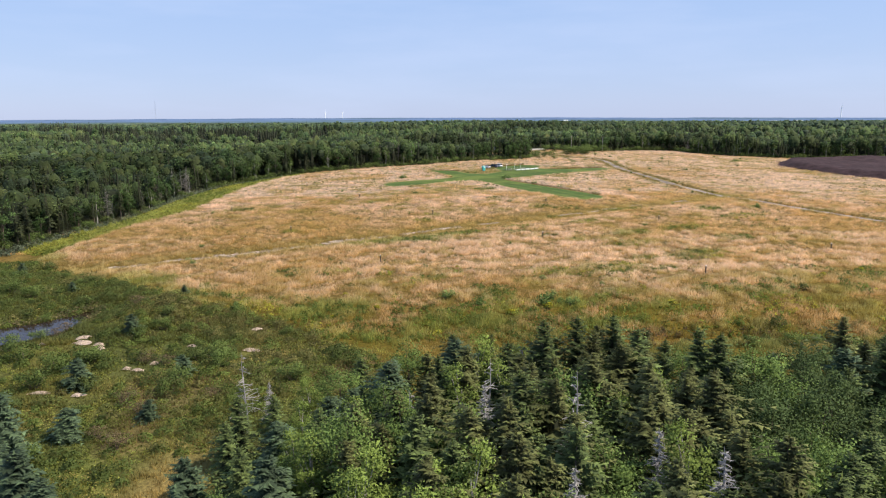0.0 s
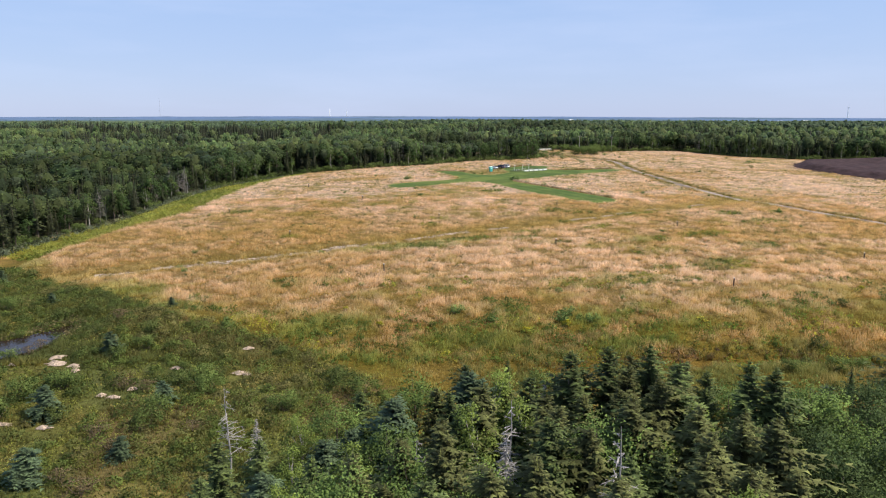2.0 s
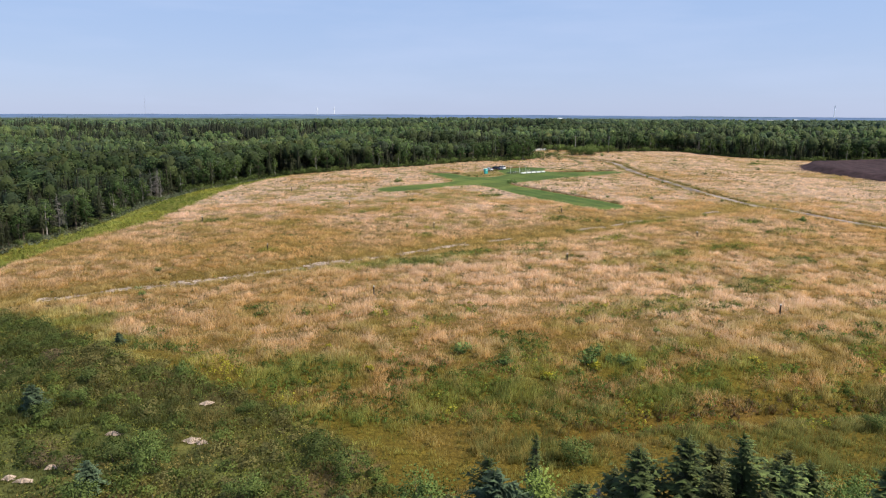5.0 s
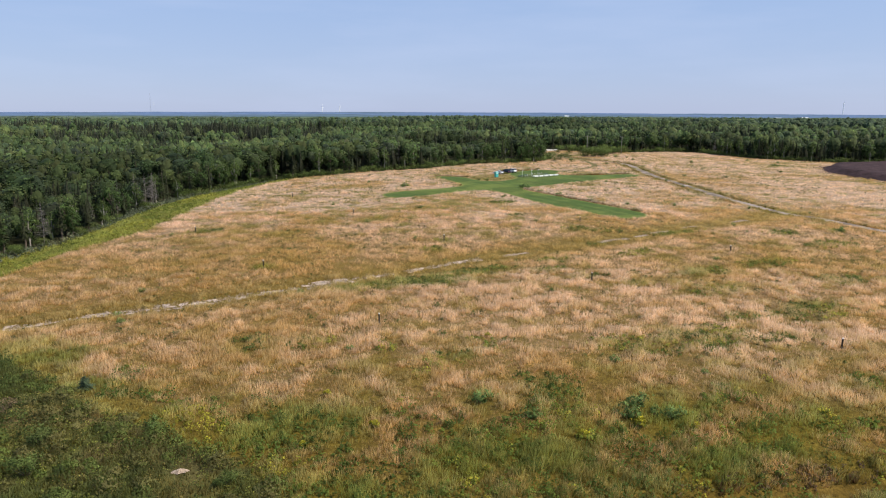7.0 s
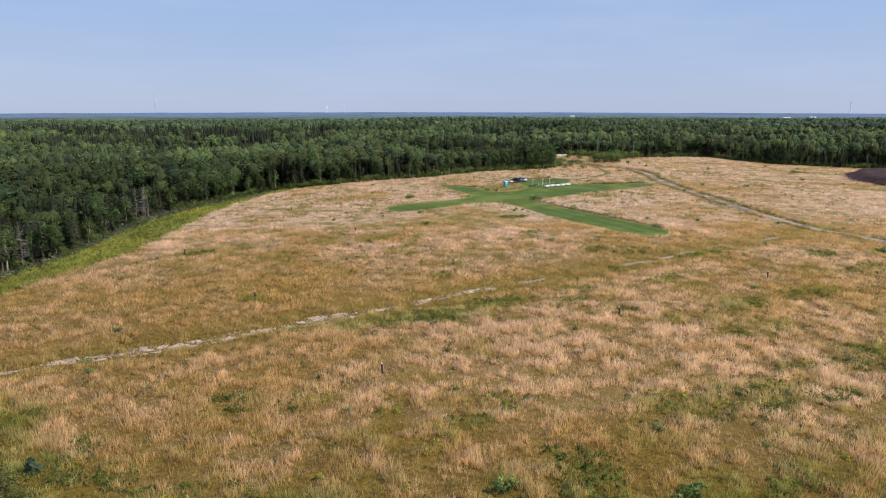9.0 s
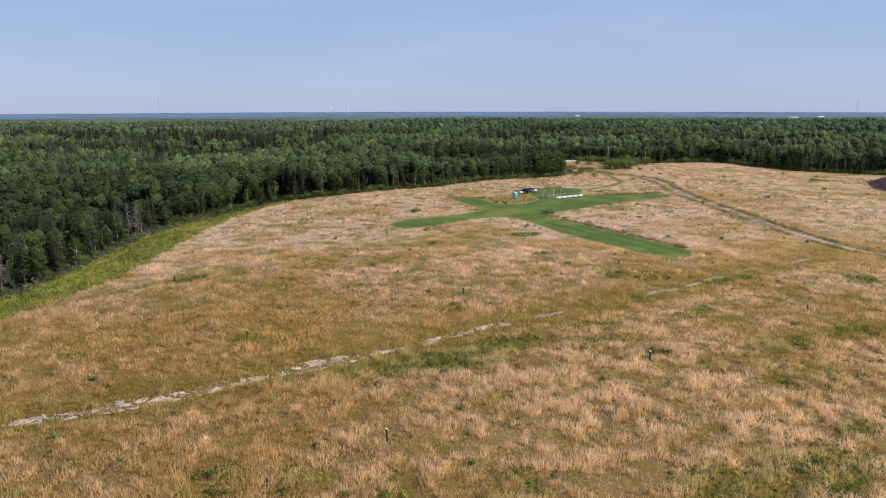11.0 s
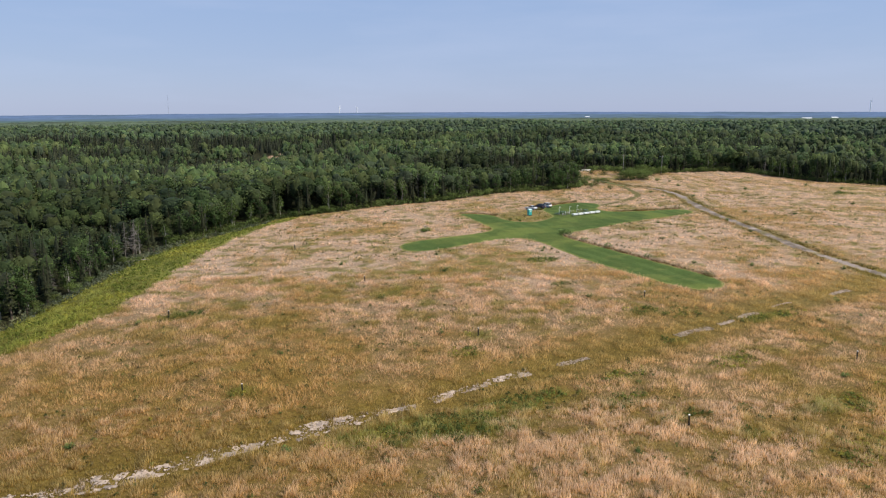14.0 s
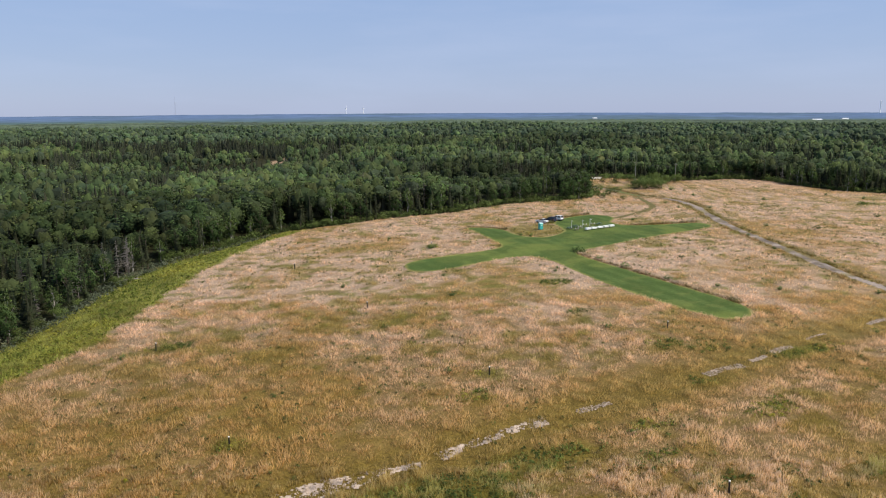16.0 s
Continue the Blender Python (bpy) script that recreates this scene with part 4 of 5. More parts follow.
for p, x, y, s in ([(S[4], -40, 95.2, .42), (S[4], -28.6, 81.4, .38), (S[4], -35.1, 66.6, .5), (S[4], -39.5, 78.5, .5), (S[4], -28.6, 70.4, .34), (K[1], -26.1, 86.7, 1.3),
        (K[1], -36.1, 96.2, 1.1), (K[1], -52.3, 94.6, 1.0), (K[2], -29.6, 64.5, 1.25), (K[2], -32.4, 66.6, 1.0), (K[2], -32.4, 74.2, 1.2),
        (K[2], -29.9, 71.7, 1.0), (K[0], -28.3, 85.7, 1.2), (K[1], -28.2, 78.9, 1.2), (S[4], -58.6, 117.4, .3), (K[1], -63.8, 114.9, 1.3),
        (K[0], -36.8, 100.6, 1.2), (K[1], -38.6, 93.5, 1.0), (K[1], -50.2, 86.4, 1.5)]
     + [(K[1], -44.1, 82.6, 1.4), (K[1], -44.3, 77.9, 1.4), (K[0], -37.9, 77.7, 1.3), (K[1], -28.4, 75.9, 1.2), (S[4], -38.5, 112.6, .24),
        (S[4], -76, 134, .4), (K[1], -69.4, 118.5, 1.4), (S[4], -80, 128, .5), (K[1], -84, 135, 1.6), (K[1], -72, 126, 1.4), (K[0], 51.9, 99.6, 1.4),
        (K[0], 48.8, 96.6, 1.1), (K[1], 45.1, 93.2, 1.0), (K[1], 50.9, 92.9, 1.2), (K[1], 54.5, 94.5, 1.2), (K[1], 12.2, 84.2, 1.3), (K[1], 57, 90, 1.4),
        (K[0], 62, 112, 1.0)]
     + [(K[3], 96.1, 201.6, 1.6), (K[3], 18.3, 105.2, 1.7), (K[3], 19.5, 107.2, 1.7), (K[4], 18.7, 103.4, 1.3), (K[3], 22.4, 104.8, 1.5),
        (K[3], 20.9, 105.9, 1.0), (K[3], 3.6, 108.6, 1.5), (K[3], 8.4, 105.4, 1.3), (K[4], 12.7, 101.8, 1.0), (K[3], -28, 103.6, 1.4),
        (K[4], -12.5, 111.3, .8), (K[4], -7, 104, 1.0), (K[4], 24, 103, .9), (K[3], -8.2, 285.4, 1.6), (K[3], -3, 236, 1.2), (K[3], 88, 300, 1.6),
        (K[3], 116, 313, 2.0), (K[3], 127, 378, 2.4)]
     + [(K[3], 99, 411, 2.6), (K[1], 72, 402, 1.6), (K[1], 67, 395, 1.8), (K[1], 64, 404, 2.0), (K[1], 98, 434, 2.2), (K[1], 104, 437, 2.6),
        (K[1], 110, 441, 2.6), (K[1], 93, 437, 2.4), (K[1], 88, 441, 2.6), (K[1], 82, 444, 2.8), (K[1], 100, 443, 3.0), (K[1], 76, 446, 2.6),
        (K[1], 61.6, 384, 1.5), (K[1], 69.6, 380, 1.0), (K[1], 84, 416, 2.3), (K[1], 88, 415, 2.5), (K[1], 92, 416, 2.7), (K[1], 96, 417, 2.5)]
     + [(K[1], 86, 419, 2.6), (K[1], 90.5, 420, 2.8), (K[1], 95, 421.5, 2.8), (K[3], 102.4, 391, 2.2), (K[3], 162.7, 397, 1.8), (K[3], 163, 370, 2.2),
        (K[3], 150, 338, 2.2), (K[3], 172.8, 386, 1.8), (K[3], 104, 408, 1.5), (K[3], 97.2, 357, 1.6), (K[3], 60.5, 329, 1.5), (K[3], 83.7, 369, 1.4),
        (K[3], 85, 357, 1.4), (K[3], 22, 301, 1.6), (K[3], 19, 303, 1.4), (K[3], 33, 277.6, 1.8), (K[3], 31.5, 279, 1.6), (K[3], 36, 269, 1.3)]
     + [(K[3], 40.5, 260, 1.4), (K[3], 47.5, 248, 1.3)]):
    if p is S[4]:
        put(p, x, y, s * 1.25, label="small blue-green fir in low scrub", tall=.75)
    else:
        put(p, x, y, s * .65 if p is K[3] and y > 290 else s)
r = random.Random(45)
for _ in range(110):
    x, y = r.uniform(-88, -6), r.uniform(60, 150)
    if inside(x, y, SCRUB) and not inside(x, y, POND) and not (-30 < x < -18 and y < 70):
        put(r.choice((K[0], K[0], K[1], K[1], K[2])), x, y, r.uniform(.55, 1.35))
for _ in range(110):
    x, y = r.uniform(-60, 110), r.uniform(98, 330)
    if not off_limits(np.array([x]), np.array([y]))[0] and (y < 135 or r.random() < .55) and not inside(x, y, SCRUB) and abs(x) < 15 + .6 * y:
        put(K[4] if r.random() < (.2 if y < 135 else .05) else K[3], x, y, r.uniform(.4, 1.0))


MOUNDS = [(-22.8, 89.6, 1.5, 1.0), (-21.6, 89.2, .8, .6), (-45.6, 92.4, 1.5, 1.2), (-46.2, 94.2, 1.3, .8), (-43, 91.6, 1.0, .8), (-42.2, 90.2, .7, .6), (-36, 83.1, .9, .5),
          (-34.5, 82.6, 1.0, .5), (-33.3, 84.8, .7, .5), (-43, 76.6, 1.6, .4), (-38.6, 76, 1.4, .4), (-30.6, 91, .9, .4), (-23.5, 97.2, .8, .5), (-51, 92.6, .7, .4)]   # bare sand: x, y, half sizes


def carpet(name, poly, per_m2, tall, size, seed, label, colours, leaves=9, where=None, category="scrub", wide=.75):
    """A close carpet of low shrubs as one mesh of leaf clumps."""
    rr = np.random.default_rng(seed)
    px, py = zip(*poly)
    n = int((max(px) - min(px)) * (max(py) - min(py)) * per_m2)
    x, y = rr.uniform(min(px), max(px), n), rr.uniform(min(py), max(py), n)
    ok = inside(x, y, poly) & ~inside(x, y, POND) & (np.abs(x + 2) < 8 + .67 * y) & (rr.uniform(0, 1, n) < .3 + 1.1 * fbm(x, y, 5, seed))
    ok &= ~((x > -26) & (x < -19.5) & (y < 63)) & (seg_dist(x, y, [(-80, 90), (-62, 91), (-53, 93), (-49.5, 98)])[0] > (5.2 if tall > .7 else 2.6))
    for mx, my, mw, ml in MOUNDS:
        ok &= ((x - mx) / (mw + .7)) ** 2 + ((y - my + .6) / (ml + 1.3)) ** 2 > 1
    if where is not None:
        ok &= where(x, y)
    x, y = x[ok], y[ok]
    h = tall * rr.uniform(.5, 1.3, len(x)) * (.5 + fbm(x, y, 7, seed + 1))
    pick = fbm(x, y, 9, seed + 2) + rr.normal(0, .08, len(x))
    c = mix(mix(np.ones((len(x), 3)) * colours[0], colours[1], sm(.40, .55, pick)), colours[2], sm(.60, .70, pick)) * rr.uniform(.68, 1.3, (len(x), 1))
    X, Y, H, Z, C = (np.repeat(a, leaves, 0) for a in (x, y, h, height(x, y), c))
    m = len(X)
    d = np.stack([rr.normal(0, 1, m), rr.normal(0, 1, m), np.abs(rr.normal(0, 1, m)) + .1], 1)
    d /= np.linalg.norm(d, axis=1, keepdims=True)
    p = np.stack([X, Y, Z], 1) + d * H[:, None] * (wide, wide, .95) * rr.uniform(.6, 1.08, (m, 1))
    nn = rr.normal(0, 1, (m, 3)) + (0, 0, .8)
    a = np.cross(nn, rr.normal(0, 1, (m, 3)))
    a /= np.linalg.norm(a, axis=1, keepdims=True)
    b = np.cross(nn / np.linalg.norm(nn, axis=1, keepdims=True), a)
    s = (size * rr.uniform(.6, 1.4, m))[:, None]
    t = np.stack([p - a * s * .6 - b * s * .4, p + a * s * .6 - b * s * .4, p + b * s * .8], 1)
    cc = np.repeat((C * rr.uniform(.88, 1.12, (m, 1)))[:, None], 3, 1)
    return tagged(new(name, soup(name, *soften(t, cc, d + (0, 0, .35), .22), M_GRASS)), label, category, kind="stuff")


HEATH_LEAVES = ((0.088, 0.115, 0.032), (0.125, 0.160, 0.040), (0.165, 0.150, 0.055))
carpet("heath_scrub", SCRUB, .26, 1.0, .15, 61, "low heath bushes on the slope by the pond", HEATH_LEAVES, 150, wide=1.1)
carpet("heath_scrub", SCRUB, 3.6, .44, .12, 60, "ankle-high heath and fern between the bushes", ((0.15, 0.165, 0.036), (0.21, 0.22, 0.048), (0.28, 0.225, 0.075)), 11, wide=.95)
carpet("heath_scrub", [(-60, 128), (-46, 117), (-36, 108), (-27, 102.5), (-19, 98), (-9, 89), (-8, 84), (-16, 86), (-30, 94), (-50, 104), (-64, 118)], 1.5, .8, .11, 59, "close dark heath on the bank above the pond", ((0.070, 0.086, 0.026), (0.094, 0.112, 0.031), (0.130, 0.122, 0.038)), 26, wide=1.1)
carpet("rank_herbs", STRIP, 1.1, .6, .28, 62, "yellow-green goldenrod and rank herbs below the field", ((0.15, 0.18, 0.035), (0.20, 0.22, 0.045), (0.30, 0.28, 0.05)), 6)

carpet("willow_fringe", [(-108, 140), (-60, 140), (-60, 330), (-108, 330)], 1.4, 1.15, .34, 63, "grey-green willow fringe along the forest edge", ((0.10, 0.12, 0.075), (0.14, 0.16, 0.10), (0.17, 0.17, 0.09)), 9,
       where=lambda x, y: (seg_dist(x, y, CLEARING[2:15])[0] < 2.6))
carpet("pond_reeds", [(-84, 97), (-50, 97), (-46, 116), (-84, 112)], 5, 1.0, .2, 67, "brown reeds standing along the far bank of the pond", ((0.12, 0.10, 0.05), (0.20, 0.16, 0.08), (0.17, 0.17, 0.05)), 7,
       where=lambda x, y: (seg_dist(x, y, POND[4:32])[0] < 1.6) & ~inside(x, y, POND) & (y > 97), category="reeds")
carpet("edge_brush", [(-90, 270), (-90, 345), (20, 400), (90, 470), (185, 510), (330, 440), (330, 400), (180, 400), (60, 360), (-30, 310)], .9, 2.6, .42, 68, "dense dark green brush along the forest edge", ((0.07, 0.10, 0.03), (0.10, 0.135, 0.04), (0.13, 0.16, 0.05)), 22,
       where=lambda x, y: ~inside(x, y, CLEARING) & (seg_dist(x, y, CLEARING[8:33])[0] < 3.6), category="brush")
FOOT = [(-34, 100), (-20, 93), (20, 92), (75, 96), (85, 130), (-40, 128)]
carpet("green_weeds", FOOT, 1.9, .7, .15, 64, "dark green weed clumps at the foot of the field", ((0.085, 0.125, 0.028), (0.145, 0.19, 0.036), (0.36, 0.33, 0.045)), 18,
       where=lambda x, y: (fbm(x, y, 6, 77) + .012 * (112 - y) > .54) & ~off_limits(x, y) & ~inside(x, y, SCRUB), category="weeds")
carpet("ditch_brush", [(12, 86), (92, 86), (92, 102), (12, 102)], 2.6, .45, .15, 69, "dark red-brown brush and sedge along the ditch", ((0.10, 0.068, 0.042), (0.15, 0.11, 0.06), (0.10, 0.11, 0.035)), 8,
       where=lambda x, y: (seg_dist(x, y, [(a, b + 1.6) for a, b in DITCH])[0] < .7 + 1.6 * (fbm(x, y, 4, 82) - .5)), category="brush")
FIELD = [(-66, 128), (125, 110), (190, 300), (150, 430), (60, 380), (-40, 322), (-62, 290)]
carpet("field_weeds", FIELD, .11, .5, .17, 65, "scattered dark weed clumps in the dry grass", ((0.10, 0.115, 0.038), (0.14, 0.155, 0.045), (0.16, 0.125, 0.05)), 15,
       where=lambda x, y: ~off_limits(x, y) & (fbm(x, y, 22, 78) > .47), category="weeds")
carpet("patch_weeds", FIELD, 2.2, .55, .17, 66, "green weeds growing in the wetter patches", ((0.085, 0.115, 0.030), (0.13, 0.165, 0.038), (0.30, 0.28, 0.05)), 12,
       where=lambda x, y: ~off_limits(x, y) & np.any([((x - a) * .93 + (y - b) * .37) ** 2 / l ** 2 + ((y - b) * .93 - (x - a) * .37) ** 2 / w ** 2 + 3 * (fbm(x, y, 2.4, 80) - .5) < .8 for a, b, l, w, k in GREEN if k > .55], 0), category="weeds")


# ---- bare sandy spots and a fallen log ----
def bare_spot(x, y, rx, ry, seed, label):
    rr = random.Random(seed)
    bm = bmesh.new()
    ring = []
    for i in range(14):
        t = 2 * math.pi * i / 14
        k = rr.uniform(.45, 1.25)
        a, b = x + math.cos(t) * rx * k, y + math.sin(t) * ry * k
        ring.append(bm.verts.new((a - x, b - y, ground_at(a, b) - ground_at(x, y) - .04)))
    inner = [bm.verts.new((v.co.x * .6, v.co.y * .6, v.co.z * .4 + rr.uniform(.06, .2))) for v in ring]
    mid = bm.verts.new((0, 0, .3))
    for i in range(14):
        j = (i + 1) % 14
        bm.faces.new((ring[i], ring[j], inner[j], inner[i]))
        bm.faces.new((inner[i], inner[j], mid))
    me = bpy.data.meshes.new("bare_mound")
    bm.to_mesh(me)
    bm.free()
    me.materials.append(M_SAND)
    ob = tagged(new("bare_mound", me), label, "bare ground")
    ob.location = (x, y, ground_at(x, y) + .12)
    return ob


for i, (x, y, rx, ry) in enumerate(MOUNDS):
    bare_spot(x, y, rx * .85, ry * .85, 200 + i, "pale bare sand showing between low heath shrubs")

# ---- forest ----
def forest_trees(x0, x1, y0, y1, step, seed):
    """Places on a shaken grid."""
    rr = np.random.default_rng(seed)
    x, y = np.meshgrid(np.arange(x0, x1, step), np.arange(y0, y1, step))
    x, y = x.ravel() + rr.uniform(-.48, .48, x.size) * step, y.ravel() + rr.uniform(-.48, .48, x.size) * step
    return x, y


def forest_here(x, y):
    ok = ~inside(x, y, CLEARING) & (np.abs(x + 2) < 14 + .675 * y) & (y > np.where(x > 0, 110, 84))
    for gx, gy, a, b in STAND_GAPS:
        ok &= ((x - gx) / a) ** 2 + ((y - gy) / b) ** 2 > 1
    return ok


def kind_mix(x, y):
    """Share of broadleaf trees: more behind the runways."""
    return (.54 - .2 * sm(-62, -85, x) * sm(330, 280, y) + .45 * sm(-75, -15, x) * sm(80, 20, np.abs(x - 10)) * sm(480, 380, y) + 1.7 * (fbm(x, y, 60, 91) - .5)).clip(.04, .95)


def thinned(x, y, ok, seed, share=.45):
    """Leaves small gaps in a stand, in groups."""
    return ok & (np.random.default_rng(seed).uniform(0, 1, len(x)) > share * sm(.48, .66, fbm(x * .7, y, 13, seed)))


def merged_forest(name, x, y, protos_s, protos_b, label, seed, tall=(8.0, 13.5), dead=None, dead_share=.03, haze_tint=0.0, gain_all=1.0):
    rr = np.random.default_rng(seed)
    z = height(x, y)
    broad = rr.uniform(0, 1, len(x)) < kind_mix(x, y)
    isdead = (rr.uniform(0, 1, len(x)) < dead_share * (.3 + 2.5 * sm(.5, .75, fbm(x, y, 28, 95)))) if dead else np.zeros(len(x), bool)
    grove = sm(-60, -95, x) * sm(630, 640, y) * sm(710, 690, y)
    broad &= rr.uniform(0, 1, len(x)) > grove
    h = rr.uniform(*tall, len(x)) * (.8 + .4 * sm(.3, .7, fbm(x * .6, y, 24, 92))) * np.where(broad, 1.0, .94) * (1 + .35 * grove)
    h = h * (1 - .5 * np.exp(-((x + 150) / 75) ** 2 - ((y - 545) / 45) ** 2))
    hue = sm(.32, .68, fbm(x * .45, y, 46, 93)) * (1 - .7 * grove)
    vs, cs, ns = [], [], []
    for flag, protos in ((0, protos_s), (1, protos_b), (2, dead or [])):
        sel = np.where(isdead, 2, np.where(broad, 1, 0)) == flag
        which = rr.integers(0, max(len(protos), 1), len(x))
        for i, (t, c, nrm) in enumerate(protos):
            idx = np.nonzero(sel & (which == i))[0]
            if not len(idx):
                continue
            a, s = rr.uniform(0, 2 * np.pi, len(idx)), h[idx]
            w = s * rr.uniform(.65, 1.35, len(idx)) * (1.25 if flag == 1 else 1.0)
            ca, sa = np.cos(a), np.sin(a)
            T = np.broadcast_to(t, (len(idx),) + t.shape)
            X = (T[..., 0] * ca[:, None, None] - T[..., 1] * sa[:, None, None]) * w[:, None, None] + x[idx][:, None, None]
            Y = (T[..., 0] * sa[:, None, None] + T[..., 1] * ca[:, None, None]) * w[:, None, None] + y[idx][:, None, None]
            Z = T[..., 2] * s[:, None, None] + z[idx][:, None, None]
            vs.append(np.stack([X, Y, Z], -1).reshape(-1, 3))
            N = np.broadcast_to(nrm, (len(idx),) + nrm.shape)
            ns.append(np.stack([N[..., 0] * ca[:, None, None] - N[..., 1] * sa[:, None, None], N[..., 0] * sa[:, None, None] + N[..., 1] * ca[:, None, None], N[..., 2]], -1).reshape(-1, 3))
            gain = rr.uniform(.8, 1.2, (len(idx), 1, 1, 1)) * (1 + rr.normal(0, .05, (len(idx), 1, 1, 3)))
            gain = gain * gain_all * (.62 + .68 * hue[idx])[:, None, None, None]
            # blends distance haze into the trees' base colours
            cs.append(mix(np.broadcast_to(c, (len(idx),) + c.shape) * gain, (0.080, 0.118, 0.078), np.full(1, haze_tint)).reshape(-1, 3))
    v, c = np.concatenate(vs), np.concatenate(cs)
    me = mesh_from(name, v, np.arange(len(v)).reshape(-1, 3), c, [M_FOREST], True, np.concatenate(ns))
    return tagged(new(name, me), label, "forest", kind="stuff")


def dome(fine_steps, base, radius, seed, inner, tip):
    """A broadleaf crown's uneven, lobed body."""
    bm = bmesh.new()
    bmesh.ops.create_icosphere(bm, subdivisions=fine_steps + 1, radius=1)
    v = np.array([p.co[:] for p in bm.verts])
    f = np.array([[p.index for p in q.verts] for q in bm.faces])
    bm.free()
    rr = np.random.default_rng(seed)
    lobes = rr.normal(0, 1, (7, 3)) + (0, 0, .3)
    lobes /= np.linalg.norm(lobes, axis=1, keepdims=True)
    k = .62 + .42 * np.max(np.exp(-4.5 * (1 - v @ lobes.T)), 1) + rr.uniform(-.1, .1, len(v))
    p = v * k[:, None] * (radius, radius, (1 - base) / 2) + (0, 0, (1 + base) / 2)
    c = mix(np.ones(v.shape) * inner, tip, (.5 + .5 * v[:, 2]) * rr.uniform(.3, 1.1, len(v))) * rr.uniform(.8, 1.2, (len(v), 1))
    return p[f], c[f]


def both(one, two):
    return tuple(np.concatenate(pair) for pair in zip(one, two))


def unit_spruces(detail, count, seed, radius=.2, tint=(1.06, 1.06, 1.14), sides=5, **more):
    """Conifers one metre high, for scaling."""
    sets = [{k: tuple(np.multiply(c, tint)) for k, c in tips.items()} for tips in (GREEN_TIPS, OLD_TIPS, GREEN_TIPS, BLUE_TIPS)]
    made = []
    for i in range(count):
        wide = radius * (1 + .2 * ((i * 7) % 3 - 1))
        base = more.get("base", .15)
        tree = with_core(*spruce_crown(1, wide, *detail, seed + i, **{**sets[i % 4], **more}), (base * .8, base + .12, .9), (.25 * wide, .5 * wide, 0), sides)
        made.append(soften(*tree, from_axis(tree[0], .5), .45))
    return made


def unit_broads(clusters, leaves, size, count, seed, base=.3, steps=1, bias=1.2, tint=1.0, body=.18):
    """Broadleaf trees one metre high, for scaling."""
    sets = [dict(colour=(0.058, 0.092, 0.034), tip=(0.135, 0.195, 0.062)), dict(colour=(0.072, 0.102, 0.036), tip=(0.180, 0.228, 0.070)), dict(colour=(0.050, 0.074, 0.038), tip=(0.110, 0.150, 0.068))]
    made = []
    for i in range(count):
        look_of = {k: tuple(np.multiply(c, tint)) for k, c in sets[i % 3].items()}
        # dark filler body: shade behind the leaves is put into its colour
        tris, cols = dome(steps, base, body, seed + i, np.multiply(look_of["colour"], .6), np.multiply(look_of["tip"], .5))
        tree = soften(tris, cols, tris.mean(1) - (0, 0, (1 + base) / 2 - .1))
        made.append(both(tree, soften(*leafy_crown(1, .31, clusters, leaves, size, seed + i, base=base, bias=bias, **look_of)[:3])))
    return made


def unit_dead(count, seed):
    """Thin bare trunks with a few twigs, as slivers."""
    made = []
    for i in range(count):
        rr = np.random.default_rng(seed + i)
        tr = [[[-.006, 0, 0], [.006, 0, 0], [.002, 0, 1]], [[0, -.006, 0], [0, .006, 0], [0, .002, 1]]]
        for _ in range(26):
            zz, a = rr.uniform(.3, .97), rr.uniform(0, 6.28)
            L = .19 * (1.15 - zz)
            e = [math.cos(a) * L, math.sin(a) * L, zz + rr.uniform(-.06, .04)]
            tr.append([[0, 0, zz - .006], [0, 0, zz + .006], e])
        tr = np.array(tr, float)
        made.append(soften(tr, np.ones(tr.shape) * (.17, .155, .14) * rr.uniform(.7, 1.2), from_axis(tr, .2)))
    return made


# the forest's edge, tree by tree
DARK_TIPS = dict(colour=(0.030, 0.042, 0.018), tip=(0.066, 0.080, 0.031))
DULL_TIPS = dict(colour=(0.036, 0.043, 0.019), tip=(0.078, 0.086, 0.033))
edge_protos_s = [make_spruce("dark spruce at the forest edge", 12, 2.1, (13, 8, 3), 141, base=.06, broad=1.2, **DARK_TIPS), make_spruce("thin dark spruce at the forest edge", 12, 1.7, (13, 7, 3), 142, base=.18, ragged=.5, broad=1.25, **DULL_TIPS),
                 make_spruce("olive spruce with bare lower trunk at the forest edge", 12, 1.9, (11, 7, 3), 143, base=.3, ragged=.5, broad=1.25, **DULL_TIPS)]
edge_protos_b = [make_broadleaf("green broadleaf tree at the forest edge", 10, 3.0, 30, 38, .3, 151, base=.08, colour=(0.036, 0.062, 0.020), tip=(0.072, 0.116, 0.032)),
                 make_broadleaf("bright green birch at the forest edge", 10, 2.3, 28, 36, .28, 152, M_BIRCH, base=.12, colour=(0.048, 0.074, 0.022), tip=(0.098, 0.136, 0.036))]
edge_dead = make_snag("bare grey dead spruce at the forest edge", 11, 153, 90, thick=.009, wood=M_SNAG)
edge = rounded(CLEARING[2:32], 1, closed=False)
x, y = forest_trees(-130, 320, 120, 520, 3.1, 71)
d = seg_dist(x, y, edge)[0]
ok = forest_here(x, y) & (d > 1.0) & (d < 4.6)
r = random.Random(46)
for a, b in zip(x[ok], y[ok]):
    if r.random() < .03 or (a < -70 and b < 300 and r.random() < .10):
        put(edge_dead, a, b, r.uniform(.6, 1.05))
    elif r.random() < float(kind_mix(np.array([a]), np.array([b]))[0]):
        put(r.choice(edge_protos_b), a, b, r.uniform(.7, 1.15))
    else:
        put(r.choice(edge_protos_s), a, b, r.uniform(.55, 1.02))
